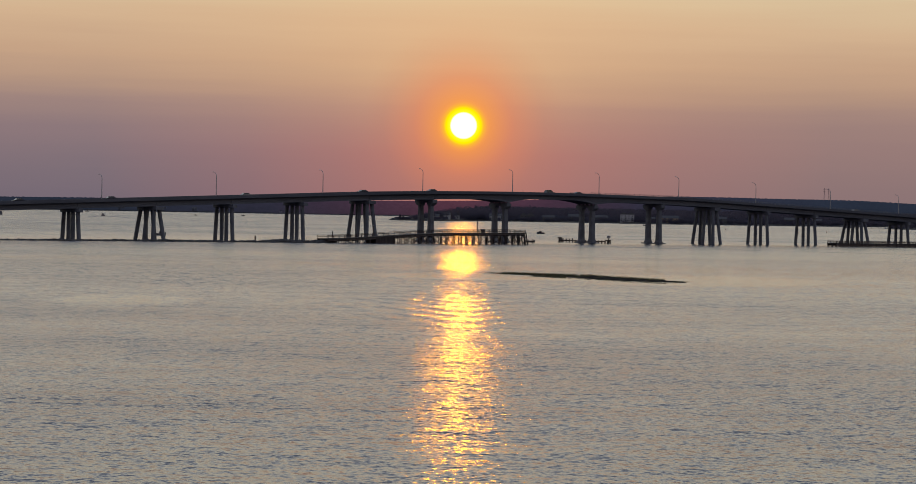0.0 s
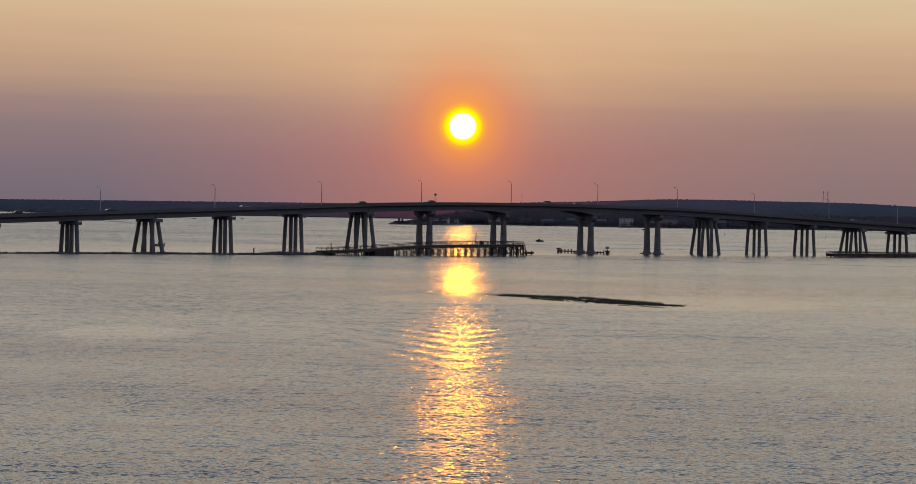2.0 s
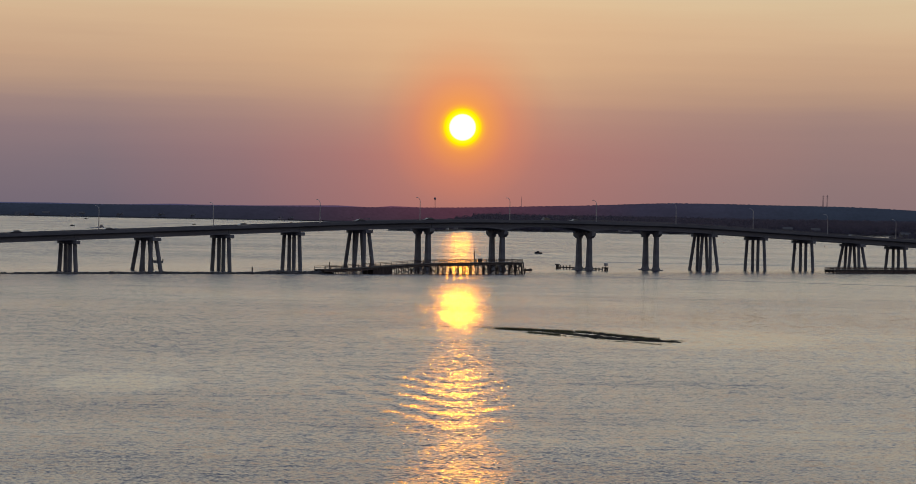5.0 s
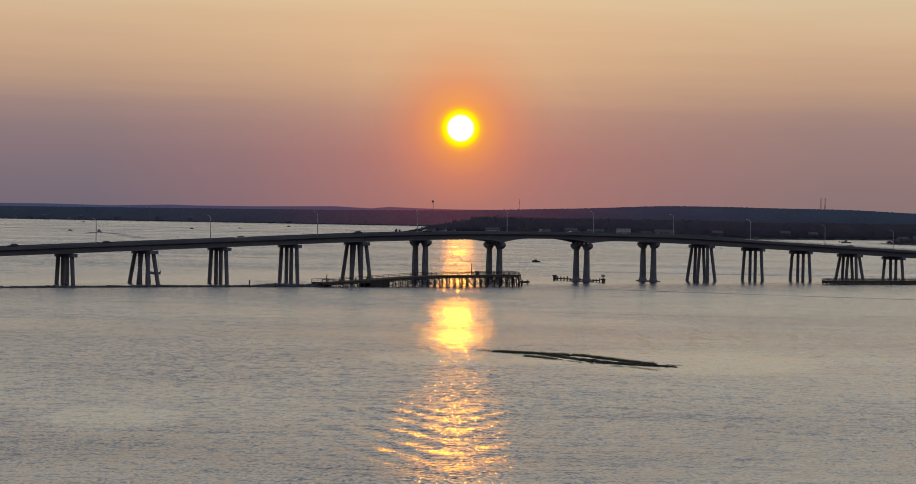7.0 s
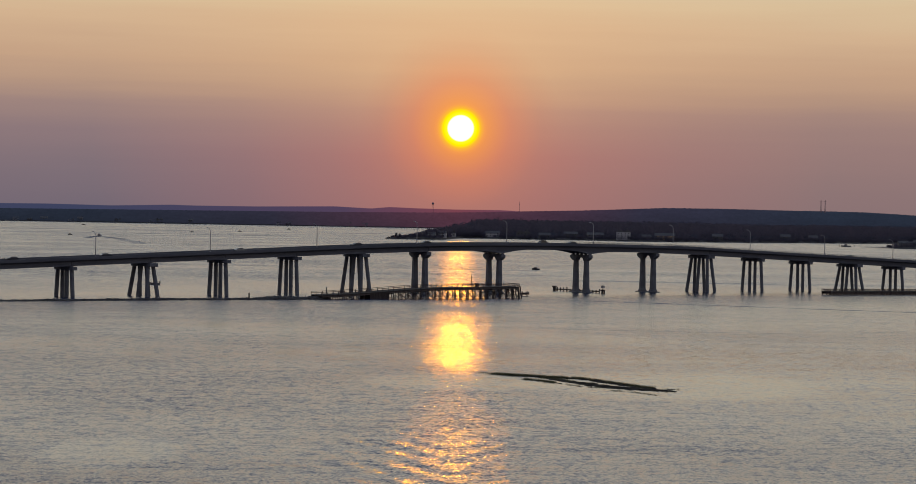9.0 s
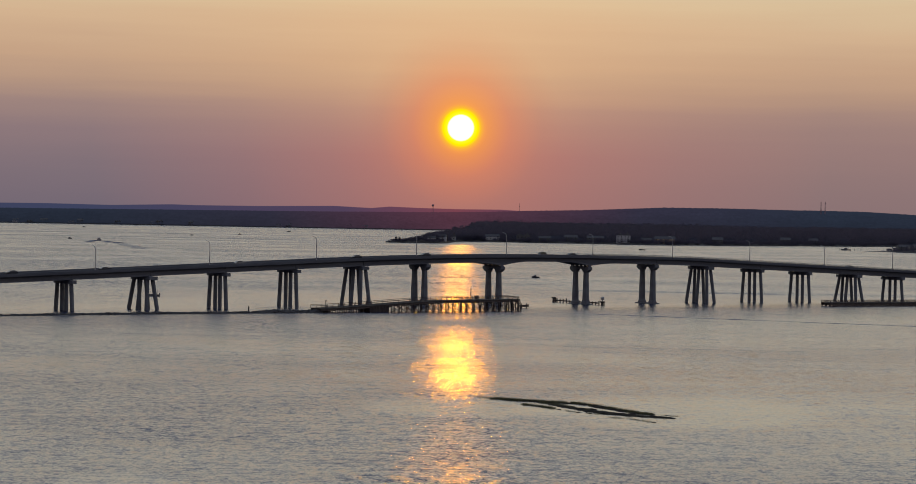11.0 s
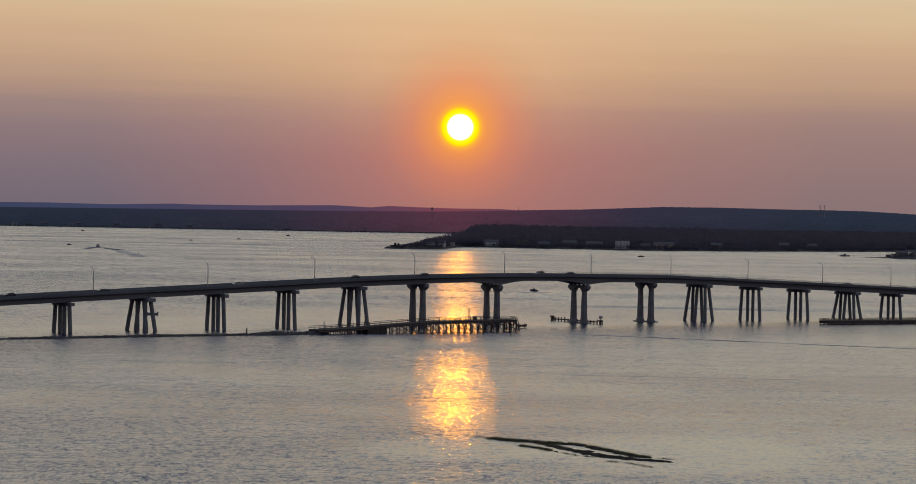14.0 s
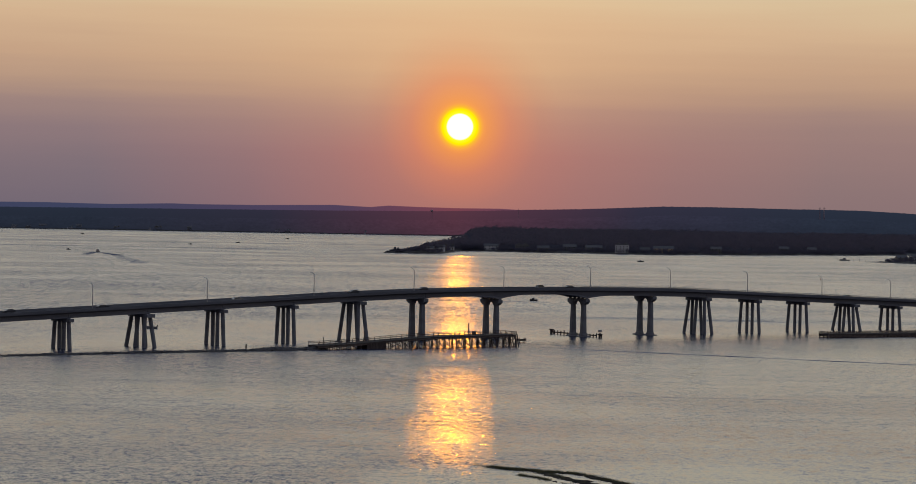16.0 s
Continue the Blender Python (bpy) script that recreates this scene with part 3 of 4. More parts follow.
def plant_woods():
    rnd = random.Random(5)
    spit, front, back, far = [], [], [], []
    for _ in range(480):
        x = rnd.uniform(-78, 40)
        y = shore_line(x) + rnd.uniform(1.5, 90)
        if y < back_line(x) - 3 and land_height(x, y) > 0.5:
            grow = smooth_step(-68, -22, x)
            if -34 < x < 4 and y - shore_line(x) < 44:
                grow *= 0.16          # low scrub before the cottages
            spit.append((x, y, land_height(x, y), 1.8 + 8.5 * grow * rnd.uniform(0.6, 1.15), 1.9 + 2.4 * grow))
    for _ in range(3000):
        x = rnd.uniform(-36, 900)
        d = rnd.uniform(40, 330)
        y = shore_line(x) + d
        if y < back_line(x) and not (x < 6 and d < 60):
            front.append((x, y, land_height(x, y), rnd.uniform(9, 14) * (0.45 + 0.55 * smooth_step(-36, 15, x)), rnd.uniform(3, 5.5)))
    for _ in range(4200):
        x = rnd.uniform(30, 1080)
        y = rnd.uniform(3350, 4960)
        if shore_line(x) + 300 < y < back_line(x):
            back.append((x, y, land_height(x, y), rnd.uniform(9, 13), rnd.uniform(4.5, 7)))
    for _ in range(950):
        x = rnd.uniform(12, 640)
        d = rnd.uniform(5, 34)
        front.append((x, shore_line(x) + d, land_height(x, shore_line(x) + d) - 0.5, rnd.uniform(2, 7), rnd.uniform(1.5, 3.2)))
    for _ in range(220):
        x = rnd.uniform(508, 640)
        d = rnd.uniform(8, 90)
        front.append((x, point_front(x) + d, point_height(x, d) - 0.3, rnd.uniform(2.5, 9) * smooth_step(500, 535, x), rnd.uniform(1.6, 3.2)))
    for _ in range(1500):
        x = rnd.uniform(-1650, 100)
        y = far_shore(x) + rnd.uniform(2, 30)
        far.append((x, min(4978, y), 1, rnd.uniform(3.5, 8), rnd.uniform(3, 6)))
    woods("spit_thicket", spit, LEAF, "dark scrub and trees on the spit", 120, 0.6)
    woods("shore_woods", front, LEAF, "dark summer trees behind the shore houses")
    woods("hill_woods", back, LEAF, "dark woods on the rising land")
    # far trees glow with the ridge's painted haze colours
    woods("far_woods", far, RIDGE, "dark haze-tinted woods along the far shore")


plant_woods()

# ---- the bridge ----
BRIDGE = pose(BX, BY, 0, 0, 0, TURN)
HALF = 6.7
TALL = [-15.5, 20.7, 65.6, 101.8]                       # two-column piers of the main spans
SPREAD = [-228.6, -136.9, -45.6, 131.4, 221.3, 310.0]   # six-legged bents
PLAIN = [-258.8, -198.4, -168.0, -106.2, -75.9, 161.5, 190.5, 249.7, 279.6, 340.0]
ENDS = (-262.0, 343.0)
RAIL = 62.0                                              # the steel rail runs from here to the eastern end


def crown(u):
    """Height of the parapet's top along the bridge."""
    d = abs(u - 35)
    side = 0.45 * smooth_step(70, 125, u) - 0.2 * smooth_step(0, 90, -u)
    return 20.15 + side - (2e-4 * d * d if d < 100 else 2 + 0.04 * (d - 100))


def depth_at(u):
    """From the parapet's top to the beams' underside: haunched over the two channel piers."""
    d = min(abs(u - TALL[1]), abs(u - TALL[2]))
    main = TALL[0] < u < TALL[3]
    thin = 2.75 if TALL[1] < u < TALL[2] else 3.1
    if not main:
        return 3.25 - 0.15 * smooth_step(0, 90, -u)
    return thin + (4.25 - thin) * max(0.0, 1 - d / 13) ** 1.7


def stations(a, b, step=3.0):
    n = max(1, round((b - a) / step))
    return [a + (b - a) * i / n for i in range(n + 1)]


def swept(bm, outline, us):
    """Sweeps an outline of (y, height, from) along the bridge: from 0 measures down from the crown, 1 up from the beams' underside."""
    loft(bm, [[(u, y, (crown(u) - h) if k == 0 else (crown(u) - depth_at(u) + h)) for y, h, k in outline] for u in us])


def build_bridge():
    b = root("bridge", BRIDGE, "long concrete road bridge on slender piers over the bay", "bridge")
    us = stations(*ENDS)
    bm = bmesh.new()
    swept(bm, [(-HALF, 0.85, 0), (HALF, 0.85, 0), (HALF, 1.08, 0), (HALF - 0.9, 1.22, 0), (-HALF + 0.9, 1.22, 0), (-HALF, 1.08, 0)], us)
    part("deck_slab", bm, CONCRETE, b)
    bm = bmesh.new()
    swept(bm, [(-HALF + 0.5, 0.846, 0), (-HALF + 0.5, 0.79, 0), (0, 0.72, 0), (HALF - 0.5, 0.79, 0), (HALF - 0.5, 0.846, 0)], us)
    part("roadway", bm, ASPHALT, b, "dark asphalt roadway")
    for side in (-1, 1):
        bm = bmesh.new()
        o = side * HALF
        swept(bm, [(o + side * 0.02, 1.05, 0), (o + side * 0.02, 0.02, 0), (o - side * 0.02, 0.0, 0), (o - side * 0.22, 0.0, 0),
                   (o - side * 0.27, 0.45, 0), (o - side * 0.46, 0.6, 0), (o - side * 0.46, 0.85, 0), (o - side * 0.1, 0.9, 0)], us)
        rail_base = part("parapet", bm, GIRDER, b)
        # steel rail on the parapet
        bm = bmesh.new()
        y = o - side * 0.12
        for h in (0.6, 0.3):
            swept(bm, [(y - 0.04, -h, 0), (y + 0.04, -h, 0), (y + 0.04, -h + 0.08, 0), (y - 0.04, -h + 0.08, 0)], stations(RAIL, ENDS[1] - 1))
        part("handrail", bm, RAIL_STEEL, rail_base)
        first = None
        for u in stations(RAIL, ENDS[1] - 1, 2.6):
            m = Matrix.Translation((u, y, crown(u)))
            if first is None:
                bm = bmesh.new()
                box(bm, (0, 0, 0.3), (0.14, 0.12, 0.66), bevel=0.02)
                first = part("post", bm, RAIL_STEEL, rail_base)
                first.matrix_basis = m
            else:
                again(first, m)
    joints = sorted(TALL + SPREAD + PLAIN)
    spans = list(zip([ENDS[0]] + joints, joints + [ENDS[1]]))
    for a, c in spans:
        if c - a < 4:
            continue
        gap_a = 0.0 if a in TALL[1:3] else 0.06
        gap_c = 0.0 if c in TALL[1:3] else 0.06
        for y in (-5.2, -2.6, 0, 2.6, 5.2):
            bm = bmesh.new()
            swept(bm, [(y - 0.45, 1.22, 0), (y + 0.45, 1.22, 0), (y + 0.45, 1.42, 0), (y + 0.14, 1.6, 0), (y + 0.14, 0.55, 1), (y + 0.36, 0.3, 1), (y + 0.36, 0, 1),
                       (y - 0.36, 0, 1), (y - 0.36, 0.3, 1), (y - 0.14, 0.55, 1), (y - 0.14, 1.6, 0), (y - 0.45, 1.42, 0)], stations(a + gap_a, c - gap_c, 2.5))
            part("girder", bm, GIRDER, b)
    for u in PLAIN + SPREAD:
        top = crown(u) - depth_at(u) - 0.12
        bm = bmesh.new()
        reach = 0.8 if u < -60 else 0.0        # the western caps stick out further
        box(bm, (0, -0.5 - reach / 2, top - 0.62), (3.2 if u in SPREAD else 1.8, 13.2 + reach, 1.24), bevel=0.06)
        for y in (-5.2, -2.6, 0, 2.6, 5.2):
            box(bm, (0, y, top + 0.05), (1.2, 0.8, 0.16))
        cap = part("pier", bm, CONCRETE, b, "concrete pile bent")
        cap.matrix_basis = Matrix.Translation((u, 0, 0))
        low = top - 1.2
        legs = []
        if u in SPREAD:
            legs = [((r * 1.05, k * 4.8 - 0.4), (r * 2.15, k * 6.4 - 0.4)) for r in (-1, 1) for k in (-1, 0, 1)]
        else:
            legs = [((0, -5.5), (0, -6.5)), ((0, -2.0), (0, -2.0)), ((0, 1.2), (0, 1.2)), ((0, 4.8), (0, 5.8))]
        for (x1, y1), (x0, y0) in legs:
            bm = bmesh.new()
            k = 2.0 / max(1.0, low)
            strut(bm, (x0 + (x0 - x1) * k, y0 + (y0 - y1) * k, -2), (x1, y1, low), 0.74, 0.72, sides=8)
            part("column", bm, CONCRETE, cap)
    for u in TALL:
        channel = u in TALL[1:3]
        top = crown(u) - depth_at(u) - (0.42 if channel else 0.12)
        bm = bmesh.new()
        # hammerhead with an arch between the columns
        arc = [(2.25 * math.cos(a), -1.75 + 1.0 * math.sin(a)) for a in np.linspace(0, math.pi, 9)]
        outline = [(-5.9, 0), (5.9, 0), (5.9, -1.1), (4.7, -2.0), (4.3, -2.2), (2.25, -2.2)] + arc + [(-2.25, -2.2), (-4.3, -2.2), (-4.7, -2.0), (-5.9, -1.1)]
        loft(bm, [[(x, y, top + h) for y, h in outline] for x in (-1.05, 1.05)])
        for y in (-5.2, -2.6, 0, 2.6, 5.2):
            box(bm, (0, y, top + (0.2 if channel else 0.05)), (1.3, 0.9, 0.46 if channel else 0.16))
        cap = part("pier", bm, CONCRETE, b, "two-column concrete pier with an arched cap")
        cap.matrix_basis = Matrix.Translation((u, 0, 0))
        for y in (-3.3, 3.3):
            bm = bmesh.new()

            def ring(z, a, c, ch):
                return [(a, y - c + ch, z), (a, y + c - ch, z), (a - ch, y + c, z), (-a + ch, y + c, z), (-a, y + c - ch, z), (-a, y - c + ch, z), (-a + ch, y - c, z), (a - ch, y - c, z)]
            loft(bm, [ring(-2, 1.45, 1.45, 0.35), ring(0.7, 1.4, 1.4, 0.35), ring(1.5, 1.12, 1.12, 0.3), ring(top - 2.1, 0.84, 0.88, 0.25)])
            part("column", bm, CONCRETE, cap)
        bm = bmesh.new()
        box(bm, (0, 0, 0.05), (3.6, 11.5, 0.7), bevel=0.1)
        part("footing", bm, CONCRETE, cap, "low concrete footing at the waterline")
    return b


build_bridge()


def on_bridge(u, y, z=None):
    return BRIDGE @ Matrix.Translation((u, y, crown(u) - 0.78 if z is None else z))


def build_street_lamps():
    bm = bmesh.new()
    lamp = root("street_lamp", on_bridge(-159.4, -6.55, crown(-159.4)), "tall steel street lamp with a curved arm, on the parapet", "street lamp", "street lamps along the bridge")
    box(bm, (0, 0, 0.1), (0.34, 0.34, 0.2), bevel=0.03)
    strut(bm, (0, 0, 0.15), (0, 0, 7.1), 0.17, 0.12)
    part("pole", bm, STEEL, lamp)
    bm = bmesh.new()
    last = Vector((0, 0, 7.05))
    for i in range(1, 8):
        a = i / 7 * math.pi / 2
        p = Vector((0, 1.9 * (1 - math.cos(a)), 7.05 + 1.55 * math.sin(a)))
        strut(bm, last, p, 0.115 - i * 0.005, 0.11 - i * 0.005, sides=6)
        last = p
    part("arm", bm, STEEL, lamp)
    bm = bmesh.new()
    loft(bm, [[(w, 1.8 + t, 8.6 + h) for w, h in ((-k, 0), (-k * 0.8, 0.14 * q), (k * 0.8, 0.14 * q), (k, 0), (k * 0.7, -0.1 * q), (-k * 0.7, -0.1 * q))]
              for t, k, q in ((0, 0.1, 0.6), (0.15, 0.17, 1), (0.6, 0.2, 1), (0.78, 0.08, 0.4))])
    part("lamp_head", bm, STEEL, lamp)
    for u in (-251.5, -206.0, -114.3, -68.5, -22.8, 20.8, 65.3, 108.7, 153.0, 198.2, 241.8, 287.0, 332.0):
        copy_thing(lamp, on_bridge(u + 0.9, -6.55, crown(u + 0.9)))


build_street_lamps()


def build_car(paint, label, van=False):
    c = root("car", Matrix.Identity(4), label, "car", "cars crossing the bridge")
    h = 1.78 if van else 1.45
    bm = bmesh.new()
    side = [(-2.25, 0.35), (-2.3, 0.75), (-2.15, 0.98), (-0.95 if not van else -0.2, 1.0), (1.0, 1.0), (1.85, 0.9), (2.2, 0.72), (2.25, 0.35)]
    loft(bm, [[(x, y * (0.97 if z > 0.9 else 1), z) for x, z in side] for y in (-0.9, 0.9)])
    part("body", bm, paint, c)
    bm = bmesh.new()
    roof = [(-2.1, 0.98), (-1.75 if van else -1.35, h - 0.08), (-1.0, h), (0.1, h), (0.45, h - 0.06), (1.15, 0.98)]
    loft(bm, [[(x, y * (0.78 if z > 1.1 else 0.88), z) for x, z in roof] for y in (-1, 1)])
    part("cabin", bm, GLASS, c, "dark glazed cabin")
    bm = bmesh.new()
    box(bm, (-0.5, 0, h + 0.01), (1.5, 1.4, 0.05), bevel=0.02)
    part("roof", bm, paint, c)
    for x in (-1.4, 1.4):
        for y in (-0.82, 0.82):
            bm = bmesh.new()
            strut(bm, (x, y - 0.11, 0.33), (x, y + 0.11, 0.33), 0.33, sides=12)
            part("wheel", bm, RUBBER, c)
    return c


def park_cars():
    dark, silver = build_car(PAINT_DARK, "dark estate car on the bridge roadway"), build_car(PAINT_SILVER, "grey car on the bridge roadway")
    van = build_car(PAINT_GREY, "dark grey van-like car on the bridge roadway", True)
    rows = [(dark, -187.0, 1), (dark, -153.0, -1), (dark, -44.0, 1), (silver, -97.9, -1), (dark, -11.5, 1), (van, 44.0, -1), (dark, 62.0, 1), (silver, 219.7, -1)]
    used = set()
    for car, u, way in rows:
        lift = 0.78 - 0.05
        slope = math.degrees(math.atan((crown(u + 1) - crown(u - 1)) / 2))
        m = BRIDGE @ pose(u, 2.2 * way, crown(u) - lift, 0, -slope, 0) @ pose(0, 0, 0, 0, 0, 0 if way < 0 else 180)
        if car.name in used:
            copy_thing(car, m)
        else:
            car.matrix_basis = m
            used.add(car.name)


park_cars()


# ---- remains of the old crossing, in the shallows before the bridge ----
def build_old_pier():
    a, e = -77.0, 8.0
    old = pose(16.6, 871.9, 0, 0, 0, 33)
    p = root("fishing_pier", old, "old dark timber pier on braced piles with a plain railing", "pier")

    def deck(u):
        return 1.5 + 2.9 * smooth_step(a - 4, -18, u) * 0.9 + 0.25 * smooth_step(-18, e, u)
    us = stations(a, e, 4)
    bm = bmesh.new()
    loft(bm, [[(u, y, deck(u) + h) for y, h in ((-3.8, 0), (3.8, 0), (3.8, -0.3), (-3.8, -0.3))] for u in us])
    part("deck", bm, PLANK, p, "grey weathered plank deck")
    for y in (-3.6, -1.2, 1.2, 3.6):
        bm = bmesh.new()
        loft(bm, [[(u, y + w, deck(u) + h) for w, h in ((-0.15, -0.3), (0.15, -0.3), (0.15, -0.8), (-0.15, -0.8))] for u in us])
        part("stringer", bm, TIMBER, p)
    # solid bulkhead where the piles begin to rise
    bm = bmesh.new()
    loft(bm, [[(u, y, z) for y, z in ((-3.9, -1), (-3.9, deck(u) - 0.35), (3.4, deck(u) - 0.35), (3.4, -1))] for u in stations(-57, -49, 4)])
    part("bulkhead", bm, TIMBER, p)
    rnd = random.Random(3)
    for i, u in enumerate(stations(a + 3, e - 0.4, 2.9)):
        if -57 < u < -49:
            continue
        z = deck(u) - 0.3
        bm = bmesh.new()
        box(bm, (u, 0, z - 0.6), (0.34, 8.0, 0.34), bevel=0.03)
        part("cap_beam", bm, TIMBER, p)
        for y in (-3.5, 0.0, 3.5):
            bm = bmesh.new()
            lean = rnd.uniform(-0.14, 0.14)
            strut(bm, (u + lean, y + (0.4 if y > 2 else -0.4 if y < -2 else 0), -2), (u, y, z - 0.4), 0.2, 0.18, sides=7)
            part("support_post", bm, TIMBER, p)
        if u < -49:
            continue
        if i % 4 != 2:
            bm = bmesh.new()
            strut(bm, (u + 0.2, -3.6, 0.2), (u + 0.2, 3.4, z - 0.8), 0.1, sides=4)
            strut(bm, (u - 0.2, 3.6, 0.2), (u - 0.2, -3.4, z - 0.8), 0.1, sides=4)
            part("cross_brace", bm, TIMBER, p)
        if u < e - 2 and i % 5 != 3:
            bm = bmesh.new()
            strut(bm, (u, -3.85, 0.2), (u + 2.9, -3.7, z - 0.6), 0.11, sides=4)
            strut(bm, (u + 2.9, -4.05, 0.2), (u, -3.9, z - 0.6), 0.11, sides=4)
            part("cross_brace", bm, TIMBER, p)
    for y in (-3.7, 3.7):
        bm = bmesh.new()
        for h in (0.55, 1.05):
            loft(bm, [[(u, y + w, deck(u) + h + k) for w, k in ((-0.05, 0), (0.05, 0), (0.05, 0.14), (-0.05, 0.14))] for u in us])
        rail = part("railing", bm, TIMBER, p)
        first = None
        for u in stations(a, e, 2.3):
            m = Matrix.Translation((u, y, deck(u)))
            if first is None:
                bm = bmesh.new()
                box(bm, (0, 0, 0.5), (0.16, 0.16, 1.3), bevel=0.02)
                first = part("post", bm, TIMBER, rail)
                first.matrix_basis = m
            else:
                again(first, m)
    # rails and raking piles at the outer end
    bm = bmesh.new()
    for h in (0.35, 0.75, 1.1):
        box(bm, (e - 0.1, 0, deck(e) + h), (0.12, 7.4, 0.14))
    part("end_rail", bm, TIMBER, p)
    for i, y in enumerate((-4.0, -2.5, -0.9, 0.8, 2.4, 3.9)):
        bm = bmesh.new()
        strut(bm, (e + 1.1 + 0.3 * math.sin(i * 2.1), y, -2), (e + 0.1, y, deck(e) + 0.15 + 0.3 * (i % 2)), 0.22, 0.19, sides=7)
        part("fender_post", bm, TIMBER, p)
    for y, k in ((-4.2, 1), (-1.0, -1), (2.2, 1)):
        bm = bmesh.new()
        strut(bm, (e + 0.9, y, 0.4), (e + 0.3, y + 3.2 * k, deck(e) - 0.8), 0.11, sides=4)
        part("cross_brace", bm, TIMBER, p)
    for i, u in enumerate((-8.0, -3.4, 1.2, 4.4, 7.4)):
        bm = bmesh.new()
        strut(bm, (u + rnd.uniform(-0.4, 0.4), -4.9, -2), (u, -4.15, deck(u) - rnd.uniform(0.1, 0.9)), 0.2, 0.17, sides=7)
        part("fender_post", bm, TIMBER, p)
    # float at the outer end
    f = root("float", BRIDGE @ Matrix.Translation((16.0, -25.6, 0)), "small dark float moored off the old pier", "float")
    bm = bmesh.new()
    loft(bm, [[(x, y * w, z) for y, z in ((-1, 1.25 + lift), (-0.8, 0.5), (0.8, 0.5), (1, 1.25 + lift))] for x, w, lift in ((-1.9, 0.9, 0), (0.6, 1.05, 0), (1.7, 0.6, 0.1), (2.2, 0.15, 0.2))])
    part("hull", bm, TIMBER, f)
    for x in (-1.2, 1.2):
        bm = bmesh.new()
        strut(bm, (x, 0, -2), (x, 0, 1.8), 0.18, sides=7)
        part("support_post", bm, TIMBER, f)
    # hut and pole near the outer end
    m = old @ Matrix.Translation((-7.6, 1.5, deck(-7.6)))
    hut = root("pier_hut", m, "small dark utility box on the old pier", "hut")
    bm = bmesh.new()
    box(bm, (0, 0, 0.6), (1.3, 1.1, 1.2), bevel=0.05)
    part("body", bm, TIMBER, hut)
    bm = bmesh.new()
    loft(bm, [[(x, y, z) for y, z in ((-0.7, 1.21), (0, 1.5), (0.7, 1.21))] for x in (-0.8, 0.8)])
    part("roof", bm, SHINGLE, hut)
    post = root("marker_pole", old @ Matrix.Translation((-9.5, 2.5, deck(-9.5))), "thin dark pole standing on the old pier", "pole")
    bm = bmesh.new()
    strut(bm, (0, 0, 0), (0, 0, 4.4), 0.19, 0.14)
    part("pole", bm, TIMBER, post)
    bm = bmesh.new()
    box(bm, (0, 0, 4.3), (0.5, 0.3, 0.3), bevel=0.04)
    part("light_box", bm, STEEL, post)
    copy_thing(post, old @ Matrix.Translation((-54.5, 2.5, deck(-54.5) - 0.4)))
    copy_thing(post, old @ Matrix.Translation((-71.5, 2.5, deck(-71.5) - 1.9)))


build_old_pier()


def build_right_pier():
    p = root("fishing_pier", BRIDGE @ pose(165, -41, 0, 0, 0, -9), "low dark timber fishing pier on short piles with a railing", "pier")
    n = 150
    bm = bmesh.new()
    box(bm, (n / 2, 0, 1.35), (n, 6.4, 0.4))
    part("deck", bm, PLANK, p, "grey weathered plank deck")
    for y in (-3.0, 0, 3.0):
        bm = bmesh.new()
        box(bm, (n / 2, y, 0.76), (n, 0.3, 0.78))
        part("stringer", bm, TIMBER, p)
    first = None
    for u in stations(0.4, n - 0.4, 1.9):
        for y in (-3.0, 0, 3.0):
            m = Matrix.Translation((u, y, 0))
            if first is None:
                bm = bmesh.new()
                strut(bm, (0, 0, -2), (0, 0, 0.8), 0.24, 0.2, sides=7)
                first = part("support_post", bm, TIMBER, p)
                first.matrix_basis = m
            else:
                again(first, m)
    for y in (-3.1, 3.1):
        bm = bmesh.new()
        for h in (1.85, 2.1, 2.4):
            box(bm, (n / 2, y, h), (n, 0.1, 0.12))
        rail = part("railing", bm, TIMBER, p)
        first = None
        for u in stations(0.1, n - 0.1, 1.5):
            m = Matrix.Translation((u, y, 1.54))
            if first is None:
                bm = bmesh.new()
                box(bm, (0, 0, 0.45), (0.15, 0.15, 0.95))
                first = part("post", bm, TIMBER, rail)
                first.matrix_basis = m
            else:
                again(first, m)
    bm = bmesh.new()
    for h in (1.85, 2.1, 2.4):
        box(bm, (0, 0, h), (0.1, 6.2, 0.12))
    part("end_rail", bm, TIMBER, p)


build_right_pier()


